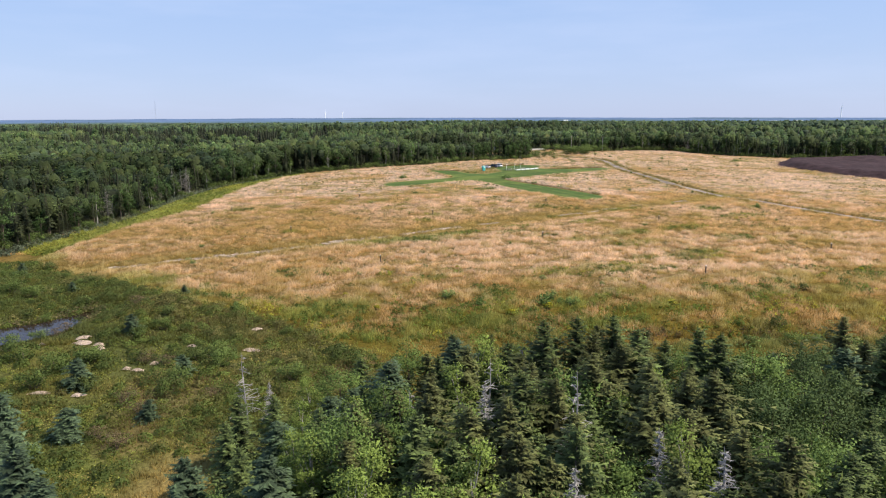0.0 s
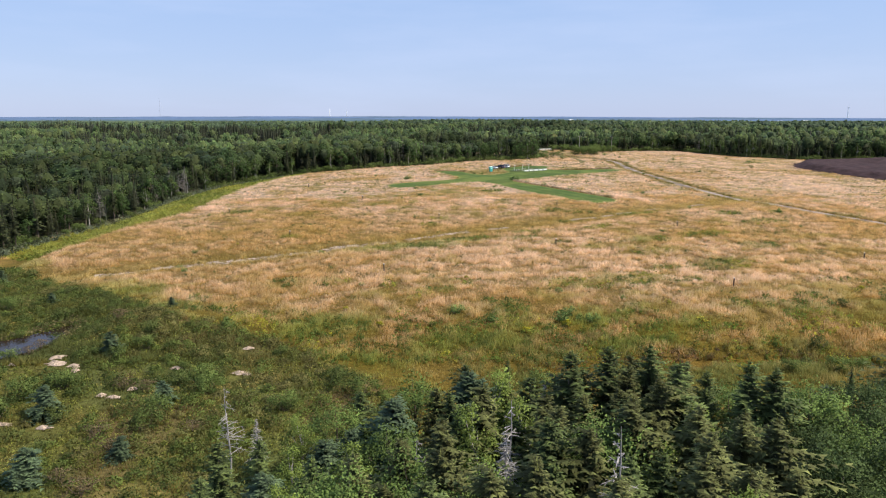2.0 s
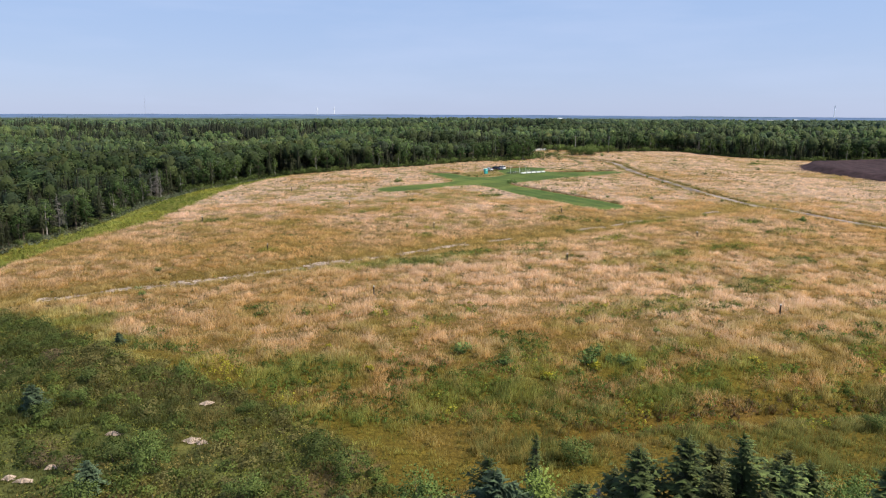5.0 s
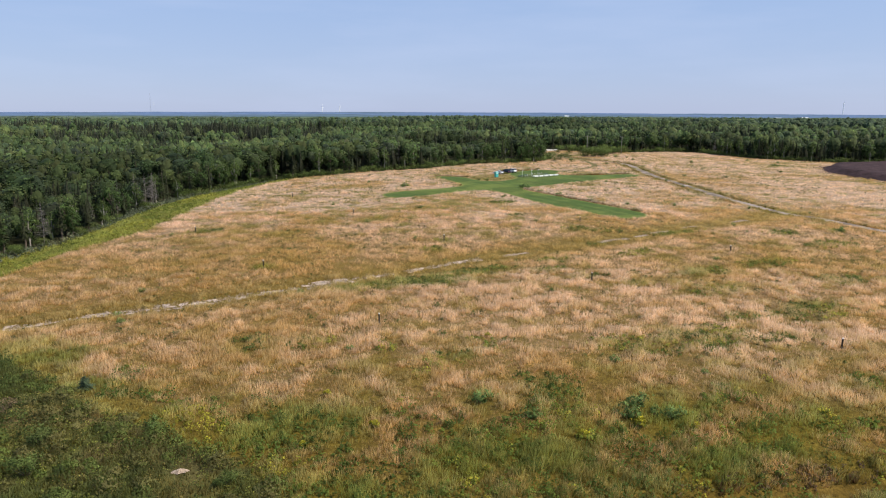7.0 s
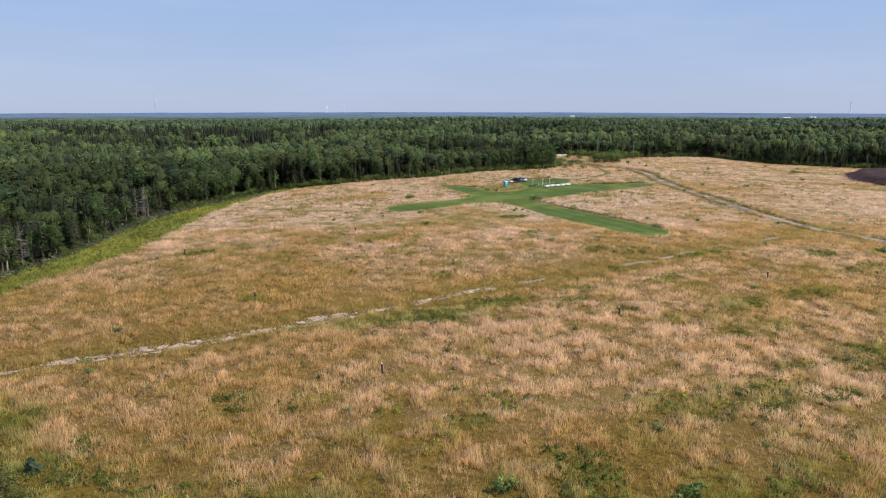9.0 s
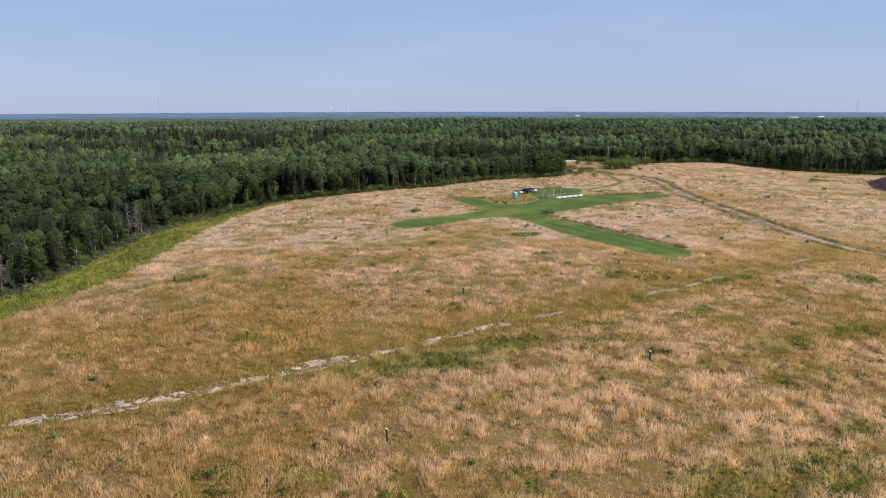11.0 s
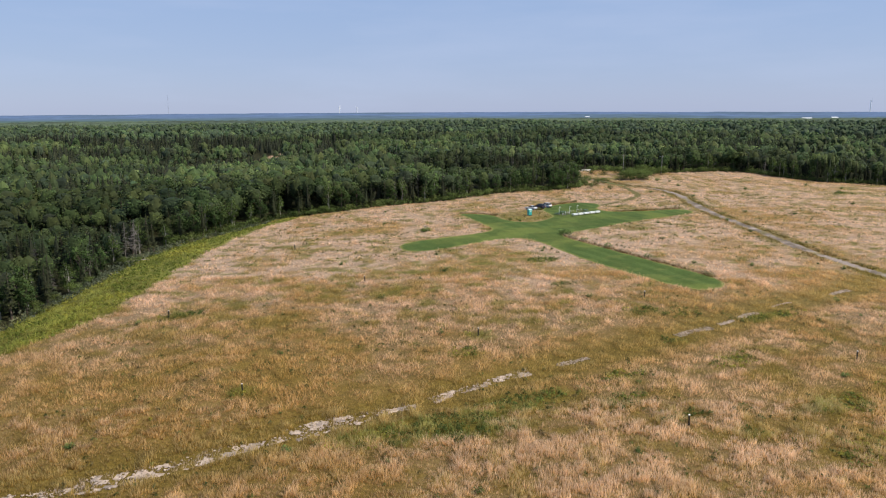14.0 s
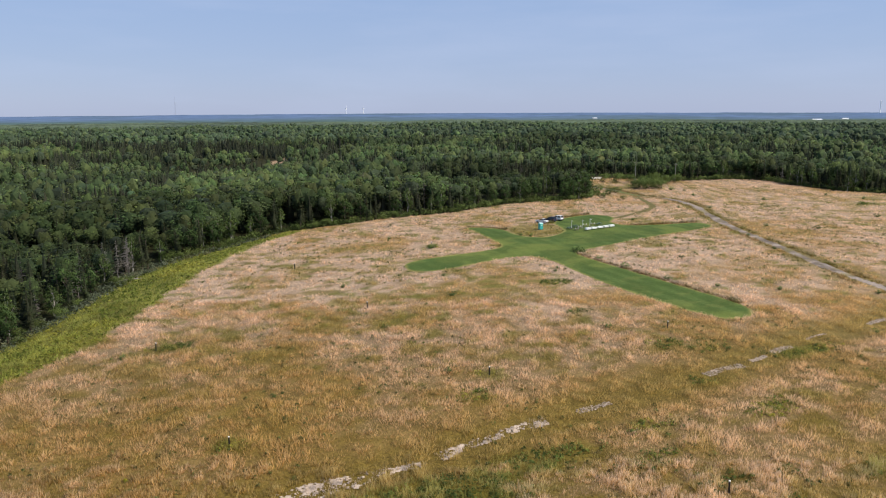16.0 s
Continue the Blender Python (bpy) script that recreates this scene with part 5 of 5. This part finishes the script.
# low growth along the edge
for a, b in rounded(CLEARING[2:32], 3, closed=False):
    if r.random() < .33:
        put(r.choice((K[1], K[0], K[1])), a + r.uniform(-2, 2), b + r.uniform(-2, 2), r.uniform(.7, 1.7))

x, y = forest_trees(-330, 340, 84, 640, 3.6, 72)
d = seg_dist(x, y, edge)[0]
R = np.hypot(x, y - 60)
near = (x < -40) & (y < 300) & (R < 245)
ok = thinned(x, y, forest_here(x, y) & (d >= 4.6) & ((R < 330) | (d < 34)) & ~near, 5)
merged_forest("near_forest", x[ok], y[ok], unit_spruces((13, 7, 2), 6, 161, .22, tint=(.92, .92, .95), base=.12, broad=.75, ragged=.45, most=.28), unit_broads(24, 13, .04, 5, 171, tint=.8), "mixed spruce and broadleaf forest", 81, (9, 11.6), gain_all=.72, dead=unit_dead(3, 176), dead_share=.11)
x2, y2 = forest_trees(-200, -40, 84, 300, 3.2, 75)
ok = thinned(x2, y2, forest_here(x2, y2) & (seg_dist(x2, y2, edge)[0] >= 4.6) & (x2 < -40) & (np.hypot(x2, y2 - 60) < 245), 6)
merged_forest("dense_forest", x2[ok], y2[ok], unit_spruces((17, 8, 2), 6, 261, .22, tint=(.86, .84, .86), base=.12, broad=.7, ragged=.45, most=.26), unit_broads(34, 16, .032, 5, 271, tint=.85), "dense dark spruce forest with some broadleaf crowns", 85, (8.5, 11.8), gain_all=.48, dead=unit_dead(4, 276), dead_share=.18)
x, y = forest_trees(-600, 620, 250, 820, 4.9, 73)
R = np.hypot(x, y - 60)
ok = thinned(x, y, forest_here(x, y) & (R >= 330) & (seg_dist(x, y, edge)[0] >= 34) & (R < 700), 7, .6)
merged_forest("middle_forest", x[ok], y[ok], unit_spruces((6, 5, 1), 6, 181, .27, sides=4, base=.1, broad=1.15, ragged=.35), unit_broads(11, 7, .062, 5, 186, .15, 0, body=.21), "mixed forest reaching into the distance", 82, (9, 11.6), haze_tint=.06, gain_all=.78, dead=unit_dead(2, 188), dead_share=.12)
x, y = forest_trees(-1400, 1400, 500, 1700, 11.5, 74)
R = np.hypot(x, y - 60)
ok = forest_here(x, y) & (R >= 700) & (R < 1500)
merged_forest("far_forest", x[ok], y[ok], unit_spruces((3, 4, 1), 5, 191, .32, sides=4, base=.2, broad=1.6), unit_broads(5, 3, .17, 4, 196, .2, 0, body=.28), "distant mixed forest canopy", 83, (9, 12), haze_tint=.3, gain_all=.85)


# ---- distance ----
def ring(name, r0, r1, steps, a0, a1, da, top, colour, mat, label, category, kind):
    """A sheet over a sector of the far land."""
    rs = r0 * (r1 / r0) ** (np.arange(steps + 1) / steps)
    az = np.radians(np.arange(a0, a1 + da / 2, da))
    A, Rr, quads = lattice(az, rs)
    x, y = np.sin(A) * Rr, 60 + np.cos(A) * Rr
    me = mesh_from(name, np.stack([x, y, top(x, y, Rr, np.degrees(A))], 1), quads, colour(x, y, Rr), [mat], False)
    return tagged(new(name, me), label, category, kind=kind)


def canopy_top(x, y, r, a):
    return height(x, y) + 8.5 * sm(1380, 1500, r) + 4.5 * (fbm(x, y, 9, 97, 2) - .5) + 4 * (fbm(x, y, 160, 98) - .5) - 3 * sm(1500, 1380, r)


# pale grey-greens: the far canopy's haze is part of its colour
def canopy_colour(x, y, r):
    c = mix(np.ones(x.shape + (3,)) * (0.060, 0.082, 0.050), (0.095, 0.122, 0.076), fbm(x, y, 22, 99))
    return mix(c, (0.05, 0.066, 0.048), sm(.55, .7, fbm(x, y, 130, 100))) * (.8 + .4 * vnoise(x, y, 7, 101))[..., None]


M_CANOPY = material("distant_canopy", from_attribute(.35, .12, .95, 1.5, .2))
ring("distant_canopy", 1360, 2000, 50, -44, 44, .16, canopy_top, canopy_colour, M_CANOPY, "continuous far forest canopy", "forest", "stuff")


def ridge_top(x, y, r, a):
    """Low far hills; the skyline dips towards one side."""
    skyline = np.interp(a, [-180, -60, -34, -22, -8, 8, 20, 32, 60, 180], [28, 26, 26, 30, 34, 35, 31, 27, 27, 28])
    z = 16 + (skyline - 16) * sm(1900, 4650, r)
    return z + 9 * (fbm(x, y, 900, 103) - .5) * sm(1950, 2800, r) * sm(4700, 4300, r) + 4 * (fbm(x, y, 300, 104, 2) - .5) + 2.2 * (vnoise(x, y, 26, 105) - .5)


# stands in for haze: tinted base colour plus a weak glow of its own
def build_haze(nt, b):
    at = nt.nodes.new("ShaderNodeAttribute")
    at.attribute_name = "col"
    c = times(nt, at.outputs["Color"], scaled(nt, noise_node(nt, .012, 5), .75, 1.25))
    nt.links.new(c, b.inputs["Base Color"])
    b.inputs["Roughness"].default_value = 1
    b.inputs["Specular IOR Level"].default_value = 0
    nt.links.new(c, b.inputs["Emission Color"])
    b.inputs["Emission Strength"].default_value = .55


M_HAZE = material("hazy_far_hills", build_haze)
# haze painted on as blue that grows with distance
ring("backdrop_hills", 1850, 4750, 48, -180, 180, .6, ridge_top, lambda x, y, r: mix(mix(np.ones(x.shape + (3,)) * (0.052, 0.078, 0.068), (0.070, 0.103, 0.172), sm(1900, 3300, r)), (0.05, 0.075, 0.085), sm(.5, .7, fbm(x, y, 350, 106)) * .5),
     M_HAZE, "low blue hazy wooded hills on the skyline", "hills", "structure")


def wind_turbine(x, y, foot, hub, blade, turn, label):
    ob = thing("wind_turbine", pose(x, y, foot, 0, 0, turn), label, "wind turbine", "wind turbines")
    h = hub - foot
    part("tower", tube(bmesh.new(), (0, 0, 0), (0, 0, h), 2.6, 1.9, 12), M_WHITE, ob)
    part("nacelle", boxed(-1.6, -2.5, h - 1.4, 1.6, 5, h + 1.8, bevel=.5), M_WHITE, ob)
    rotor = part("rotor_hub", tube(bmesh.new(), (0, -4.6, h + .2), (0, -2.4, h + .2), .6, 1.6, 10), M_WHITE, ob)
    for k in range(3):
        bm = bmesh.new()
        a = math.radians(90 + 120 * k)
        d, n = Vector((math.cos(a), 0, math.sin(a))), Vector((-math.sin(a), 0, math.cos(a)))
        o = Vector((0, -3.4, h + .2))
        ribs = []
        for s, w, t in ((0.02, .6, .5), (.12, 1.5, .45), (.5, .95, .25), (1, .25, .08)):
            c = o + d * blade * s
            ribs.append([bm.verts.new(c + n * w * u + Vector((0, t * v, 0))) for u, v in ((-1, 0), (0, 1), (1, 0), (0, -1))])
        for p, q in zip(ribs, ribs[1:]):
            for i in range(4):
                bm.faces.new((p[i], p[(i + 1) % 4], q[(i + 1) % 4], q[i]))
        bm.faces.new(ribs[-1])
        part("blade", bm, M_WHITE, rotor)
    return ob


wind_turbine(-596, 4450, 20, 66, 18, 78, "white wind turbine on the hazy skyline")
wind_turbine(-492, 4450, 20, 66, 18, 84, "white wind turbine on the hazy skyline")
wind_turbine(2320, 3960, 20, 88, 20, 82, "tall white wind turbine beyond the forest")


def lattice_mast(x, y, foot, top):
    ob = thing("radio_mast", pose(x, y, foot), "slender guyed lattice radio mast on the skyline", "mast")
    h = top - foot
    for k in range(3):
        a = 2 * math.pi * k / 3
        part("leg", tube(bmesh.new(), (math.cos(a) * 1.2, math.sin(a) * 1.2, 0), (math.cos(a) * .8, math.sin(a) * .8, h), .16, .12, 5), M_METAL, ob)
        part("guy_wire", tube(bmesh.new(), (math.cos(a), math.sin(a), h * .85), (math.cos(a) * 45, math.sin(a) * 45, -2), .07, .07, 4), M_METAL, ob)
    bm = bmesh.new()
    for i in range(24):
        for k in range(3):
            a, b = 2 * math.pi * k / 3, 2 * math.pi * (k + 1) / 3
            tube(bm, (math.cos(a), math.sin(a), h * i / 24), (math.cos(b), math.sin(b), h * (i + 1) / 24), .06, .06, 4)
    part("bracing", bm, M_METAL, ob)
    return ob


lattice_mast(-1578, 4330, 15, 138)


M_GREYWALL = material("pale_sheet_metal", plain((.45, .47, .50), .6, 0, .1, .5))


def far_shed(x, y, z, length, depth, tall, turn):
    ob = thing("shed", pose(x, y, z, 0, 0, turn), "long pale roofed shed beyond the forest", "building", "far sheds")
    part("wall", boxed(-length / 2, -depth / 2, -12, length / 2, depth / 2, tall), M_GREYWALL, ob)
    bm = bmesh.new()
    v = [bm.verts.new(p) for p in ((-length / 2 - 1, -depth / 2 - 1, tall), (length / 2 + 1, -depth / 2 - 1, tall), (length / 2 + 1, 0, tall + 3), (-length / 2 - 1, 0, tall + 3),
                                   (-length / 2 - 1, depth / 2 + 1, tall), (length / 2 + 1, depth / 2 + 1, tall))]
    bm.faces.new((v[0], v[1], v[2], v[3]))
    bm.faces.new((v[3], v[2], v[5], v[4]))
    bm.faces.new((v[0], v[3], v[4]))
    bm.faces.new((v[1], v[5], v[2]))
    bm.faces.new((v[0], v[4], v[5], v[1]))
    part("roof", bm, M_GREYWALL, ob)
    return ob


far_shed(985, 2010, 16.5, 28, 8, 1.2, 15)
far_shed(1075, 2040, 18, 20, 8, 1, 15)
far_shed(480, 2420, 18, 13, 8, 2.5, 10)
far_shed(-1290, 3350, 15, 22, 9, 3, -12)


# ---- vent pipes on the field ----
def vent_pipe():
    ob = thing("vent_pipe", Matrix(), "upright black plastic vent pipe with a white cap", "vent pipe", "vent pipes on the field")
    part("pipe", tube(bmesh.new(), (0, 0, -.2), (0, 0, 1.32), .11, .11, 12), M_BLACK, ob)
    cap = tube(bmesh.new(), (0, 0, 1.32), (0, 0, 1.41), .118, .118, 12)
    tube(cap, (0, 0, 1.41), (0, 0, 1.44), .118, .06, 12)
    part("cap", cap, M_WHITE, ob, "weathered white cap")
    part("collar", tube(bmesh.new(), (0, 0, -.05), (0, 0, .10), .16, .14, 12), M_BLACK, ob)
    return ob


pipe = vent_pipe()
pipes = [(-31.7, 169.5), (26.9, 158.1), (60.4, 179.7), (37, 213.4), (2.5, 191.7), (-55, 204.8), (-42.8, 263.7), (-20.4, 227.8), (-8.3, 288.1), (-8.4, 135.8), (50.5, 123.7), (85.8, 145.4)]
for i, (x, y) in enumerate(pipes):
    m = pose(x, y, ground_at(x, y), random.uniform(-2, 2), random.uniform(-3, 3), random.uniform(0, 360))
    copy_thing(pipe, m)


# ---- parked cars ----
def car(name, x, y, turn, paint, label, suv, length=4.5):
    """Nose along +y."""
    ob = thing(name, pose(x, y, ground_at(x, y) + .05, 0, 0, turn), label, "car", "parked cars")
    w, l = .9, length / 2
    hood, roof = (1.02, 1.72) if suv else (.92, 1.46)
    bm = bmesh.new()
    side = [(-l, .35), (-l, .8), (-l + .08, hood), (l * .38, hood), (l - .25, hood - .16), (l, .72), (l, .35), (l - .5, .26), (-l + .5, .26)]
    cols = [[bm.verts.new((s * (w - (.06 if z > .95 else 0)), yy, z)) for yy, z in side] for s in (-1, 1)]
    bm.faces.new(cols[0])
    bm.faces.new(cols[1][::-1])
    for i in range(len(side)):
        j = (i + 1) % len(side)
        bm.faces.new((cols[0][j], cols[0][i], cols[1][i], cols[1][j]))
    bmesh.ops.recalc_face_normals(bm, faces=bm.faces)
    bmesh.ops.bevel(bm, geom=list(bm.edges), offset=.05, segments=2, affect="EDGES")
    body = part("body", bm, paint, ob)
    back = -l + (.12 if suv else .75)
    top0, top1 = back + (.25 if suv else .55), l * .38 - .95
    bm = bmesh.new()
    lo = [bm.verts.new(p) for p in ((-.82, back, hood - .02), (.82, back, hood - .02), (.82, l * .42, hood - .02), (-.82, l * .42, hood - .02))]
    hi = [bm.verts.new(p) for p in ((-.66, top0, roof), (.66, top0, roof), (.66, top1, roof), (-.66, top1, roof))]
    bm.faces.new(hi)
    for i in range(4):
        j = (i + 1) % 4
        bm.faces.new((lo[i], lo[j], hi[j], hi[i]))
    bmesh.ops.recalc_face_normals(bm, faces=bm.faces)
    bmesh.ops.bevel(bm, geom=list(bm.edges), offset=.05, segments=2, affect="EDGES")
    cabin = part("cabin", bm, paint, ob)

    def pane(a, b, c, d, where):
        q = [Vector(p) for p in (a, b, c, d)]
        mid = sum(q, Vector()) / 4
        n = (q[1] - q[0]).cross(q[2] - q[0]).normalized()
        bm = bmesh.new()
        f = bm.faces.new([bm.verts.new(mid + (p - mid) * .86 + n * .015) for p in q])
        g = bmesh.ops.extrude_face_region(bm, geom=[f])
        for v in g["geom"]:
            if isinstance(v, bmesh.types.BMVert):
                v.co -= n * .03
        bmesh.ops.recalc_face_normals(bm, faces=bm.faces)
        part(where, bm, M_GLASS, cabin)

    L = [(-.82, back, hood), (.82, back, hood), (.82, l * .42, hood), (-.82, l * .42, hood)]
    H = [(-.66, top0, roof), (.66, top0, roof), (.66, top1, roof), (-.66, top1, roof)]
    pane(L[0], L[1], H[1], H[0], "rear_window")
    pane(L[2], L[3], H[3], H[2], "windscreen")
    for a, b in ((1, 2), (3, 0)):
        half = [tuple((Vector(L[a]) + Vector(L[b])) / 2), tuple((Vector(H[a]) + Vector(H[b])) / 2)]
        pane(L[a], half[0], half[1], H[a], "side_window")
        pane(half[0], L[b], H[b], half[1], "side_window")
    for sx in (-1, 1):
        for yy in (-l + .85, l - .85):
            wheel = part("wheel", tube(bmesh.new(), (sx * .70, yy, .33), (sx * .93, yy, .33), .33, .33, 18), M_TYRE, ob)
            part("rim", tube(bmesh.new(), (sx * .90, yy, .33), (sx * .945, yy, .33), .21, .19, 14), M_METAL, wheel)
        part("headlight", boxed(sx * .72 - .16, l - .10, .66, sx * .72 + .16, l + .02, .80, bevel=.03), M_WHITE, body)
        part("tail_light", boxed(sx * .78 - .09, -l - .02, .72, sx * .78 + .09, -l + .08, .96, bevel=.02), M_RED, body)
        part("mirror", boxed(sx * .98 - .1, l * .30, hood, sx * .98 + .1, l * .30 + .12, hood + .16, bevel=.03), paint, body)
    part("bumper", boxed(-.84, -l - .07, .36, .84, -l + .1, .56, bevel=.04), M_BLACK, body)
    part("bumper", boxed(-.84, l - .1, .34, .84, l + .07, .54, bevel=.04), M_BLACK, body)
    return ob


car("hatchback_car", 28.6, 325.0, 48, M_SILVER, "silver hatchback parked on mown grass by the runway", False, 4.2)
car("estate_car", 31.6, 327.2, 46, M_NAVY, "dark blue estate car parked between two pale cars", True, 4.5)
car("utility_car", 34.4, 330.0, 44, M_CARWHITE, "white sport utility car parked beside the runway", True, 4.6)


def portable_toilet(x, y, turn):
    ob = thing("portable_toilet", pose(x, y, ground_at(x, y), 0, 0, turn), "teal plastic portable toilet with a pale domed roof", "toilet")
    part("cabin", boxed(-.58, -.58, .12, .58, .58, 2.02, bevel=.05), M_TEAL, ob)
    part("skid", boxed(-.62, -.64, -.05, .62, .64, .12, bevel=.02), M_BLACK, ob)
    roof = bmesh.new()
    lo = [roof.verts.new((sx * .63, sy * .63, 2.02)) for sx, sy in ((-1, -1), (1, -1), (1, 1), (-1, 1))]
    md = [roof.verts.new((sx * .52, sy * .52, 2.2)) for sx, sy in ((-1, -1), (1, -1), (1, 1), (-1, 1))]
    for i in range(4):
        roof.faces.new((lo[i], lo[(i + 1) % 4], md[(i + 1) % 4], md[i]))
    roof.faces.new(md)
    roof.faces.new(lo[::-1])
    part("roof", roof, M_PALETEAL, ob, "pale translucent roof")
    door = part("door", boxed(-.42, -.62, .2, .42, -.585, 1.9, bevel=.015), M_TEAL, ob)
    part("handle", boxed(.28, -.66, 1.0, .36, -.62, 1.16), M_BLACK, door)
    part("sign", boxed(-.2, -.63, 1.35, .2, -.62, 1.65), M_WHITE, door)
    part("vent_stack", tube(bmesh.new(), (.4, .4, 2.0), (.4, .4, 2.5), .05, .05, 8), M_BLACK, ob)
    return ob


portable_toilet(26.5, 312.6, 20)


# ---- pits beside the runway ----
def bench_table():
    ob = thing("flight_table", Matrix(), "white painted trestle table standing on mown turf", "table", "white tables in a row")
    part("tabletop", boxed(-.95, -.5, .76, .95, .5, .82, bevel=.01), M_WHITE, ob)
    part("front_panel", boxed(-.9, -.47, .36, .9, -.44, .76), M_WHITE, ob)
    for sx in (-1, 1):
        for sy in (-1, 1):
            part("leg", boxed(sx * .83 - .04, sy * .38 - .04, -.05, sx * .83 + .04, sy * .38 + .04, .76), M_GREYWOOD, ob)
        part("side_panel", boxed(sx * .91 - .015, -.43, .36, sx * .91 + .015, .43, .76), M_WHITE, ob)
    return ob


def work_stand():
    ob = thing("model_stand", Matrix(), "low grey timber stand with padded arms", "stand", "stands by the tables")
    part("top", boxed(-.7, -.35, .66, .7, .35, .72, bevel=.01), M_GREYWOOD, ob)
    for sx in (-1, 1):
        for sy in (-1, 1):
            part("leg", boxed(sx * .6 - .035, sy * .28 - .035, -.05, sx * .6 + .035, sy * .28 + .035, .66), M_GREYWOOD, ob)
        part("arm", tube(bmesh.new(), (sx * .55, -.2, .7), (sx * .55, .1, 1.1), .05, .04, 8), M_WHITE, ob)
    return ob


def picnic_bench():
    ob = thing("picnic_bench", Matrix(), "dark green picnic table with fixed benches", "table", "benches by the tables")
    part("tabletop", boxed(-.9, -.38, .70, .9, .38, .75, bevel=.01), M_DARKGREEN, ob)
    for sy in (-1, 1):
        part("seat", boxed(-.9, sy * .72 - .14, .41, .9, sy * .72 + .14, .45, bevel=.01), M_DARKGREEN, ob)
    for sx in (-1, 1):
        part("crossbar", boxed(sx * .65 - .04, -.85, .36, sx * .65 + .04, .85, .41), M_DARKGREEN, ob)
        for sy in (-1, 1):
            part("leg", tube(bmesh.new(), (sx * .65, sy * .62, -.05), (sx * .65, sy * .25, .70), .05, .05, 6), M_DARKGREEN, ob)
    return ob


def marker_pole(x, y, tall, label):
    ob = thing("marker_pole", pose(x, y, ground_at(x, y) + .05), label, "pole", "poles by the tables")
    part("pole", tube(bmesh.new(), (0, 0, -.1), (0, 0, tall), .055, .04, 8), M_WHITE, ob)
    part("base", boxed(-.3, -.3, -.05, .3, .3, .12, bevel=.03), M_GREYWOOD, ob)
    bm = bmesh.new()
    tube(bm, (0, 0, tall - .08), (.55, .1, tall - .16), .10, .05, 8, caps=False)
    part("windsock", bm, M_WHITE, ob)
    return ob


a, b = Vector((40.2, 309.6)), Vector((51.0, 316.0))
turn = math.degrees(math.atan2(b.y - a.y, b.x - a.x))
table, stand_kind, bench = bench_table(), work_stand(), picnic_bench()
for i in range(5):
    p = a.lerp(b, (i + .5) / 5)
    copy_thing(table, pose(p.x, p.y, ground_at(p.x, p.y) + .05, 0, 0, turn + random.uniform(-3, 3)))
for x, y in ((37.6, 309.8), (39, 312.8), (44.5, 318.6), (41.5, 316.6)):
    copy_thing(stand_kind, pose(x, y, ground_at(x, y) + .05, 0, 0, turn + random.uniform(-15, 15)))
for x, y in ((38.2, 315.8), (46.8, 319.6), (35.8, 312.4)):
    copy_thing(bench, pose(x, y, ground_at(x, y) + .05, 0, 0, turn + random.uniform(-15, 15)))
for x, y in ((36.6, 313.6), (40.3, 314.6), (43.2, 316.8)):
    marker_pole(x, y, 2.6, "short white pole with a small windsock")


def utility_pole(x, y, tall):
    ob = thing("utility_pole", pose(x, y, ground_at(x, y)), "weathered grey wooden utility pole in front of the forest", "utility pole", "utility poles")
    part("pole", tube(bmesh.new(), (0, 0, -.5), (0, 0, tall), .17, .12, 10), M_DEAD, ob)
    part("crossarm", boxed(-1.1, -.06, tall - .7, 1.1, .06, tall - .55), M_GREYWOOD, ob)
    for sx in (-1, 0, 1):
        part("insulator", tube(bmesh.new(), (sx * .95, 0, tall - .55), (sx * .95, 0, tall - .36), .05, .04, 8), M_WHITE, ob)
    return ob


utility_pole(94, 454, 9.5)
utility_pole(112, 446, 9.5)


def barrier(x, y, turn):
    ob = thing("barrier_gate", pose(x, y, ground_at(x, y), 0, 0, turn), "long white road barrier with posts at the forest entrance", "gate")
    for sx in (-6.5, -2.2, 2.2, 6.5):
        part("post", boxed(sx - .1, -.1, -.2, sx + .1, .1, 1.25), M_GREYWOOD, ob)
    part("rail", boxed(-6.7, -.14, .85, 6.7, -.1, 1.2), M_WHITE, ob)
    part("rail", boxed(-6.7, -.14, .35, 6.7, -.1, .6), M_WHITE, ob)
    return ob


barrier(72, 458, 25)

# a fallen pale log by the edge of the strip
log = thing("fallen_log", pose(-86.5, 267, ground_at(-86.5, 267) + .25, 0, 0, 20), "pale fallen tree trunk at the forest edge", "log")
bm = bmesh.new()
tube(bm, (-3.2, 0, .05), (0, .1, .15), .2, .17, 9)
tube(bm, (0, .1, .15), (3, 0, .3), .17, .1, 9)
part("trunk", bm, M_DEAD, log)
part("branch_stub", tube(bmesh.new(), (1.2, .05, .2), (1.8, .5, .8), .06, .03, 6), M_DEAD, log)

gone(near_spruce + near_broad + near_dead + SHRUB_KINDS + edge_protos_s + edge_protos_b + [edge_dead, pipe, table, stand_kind, bench])
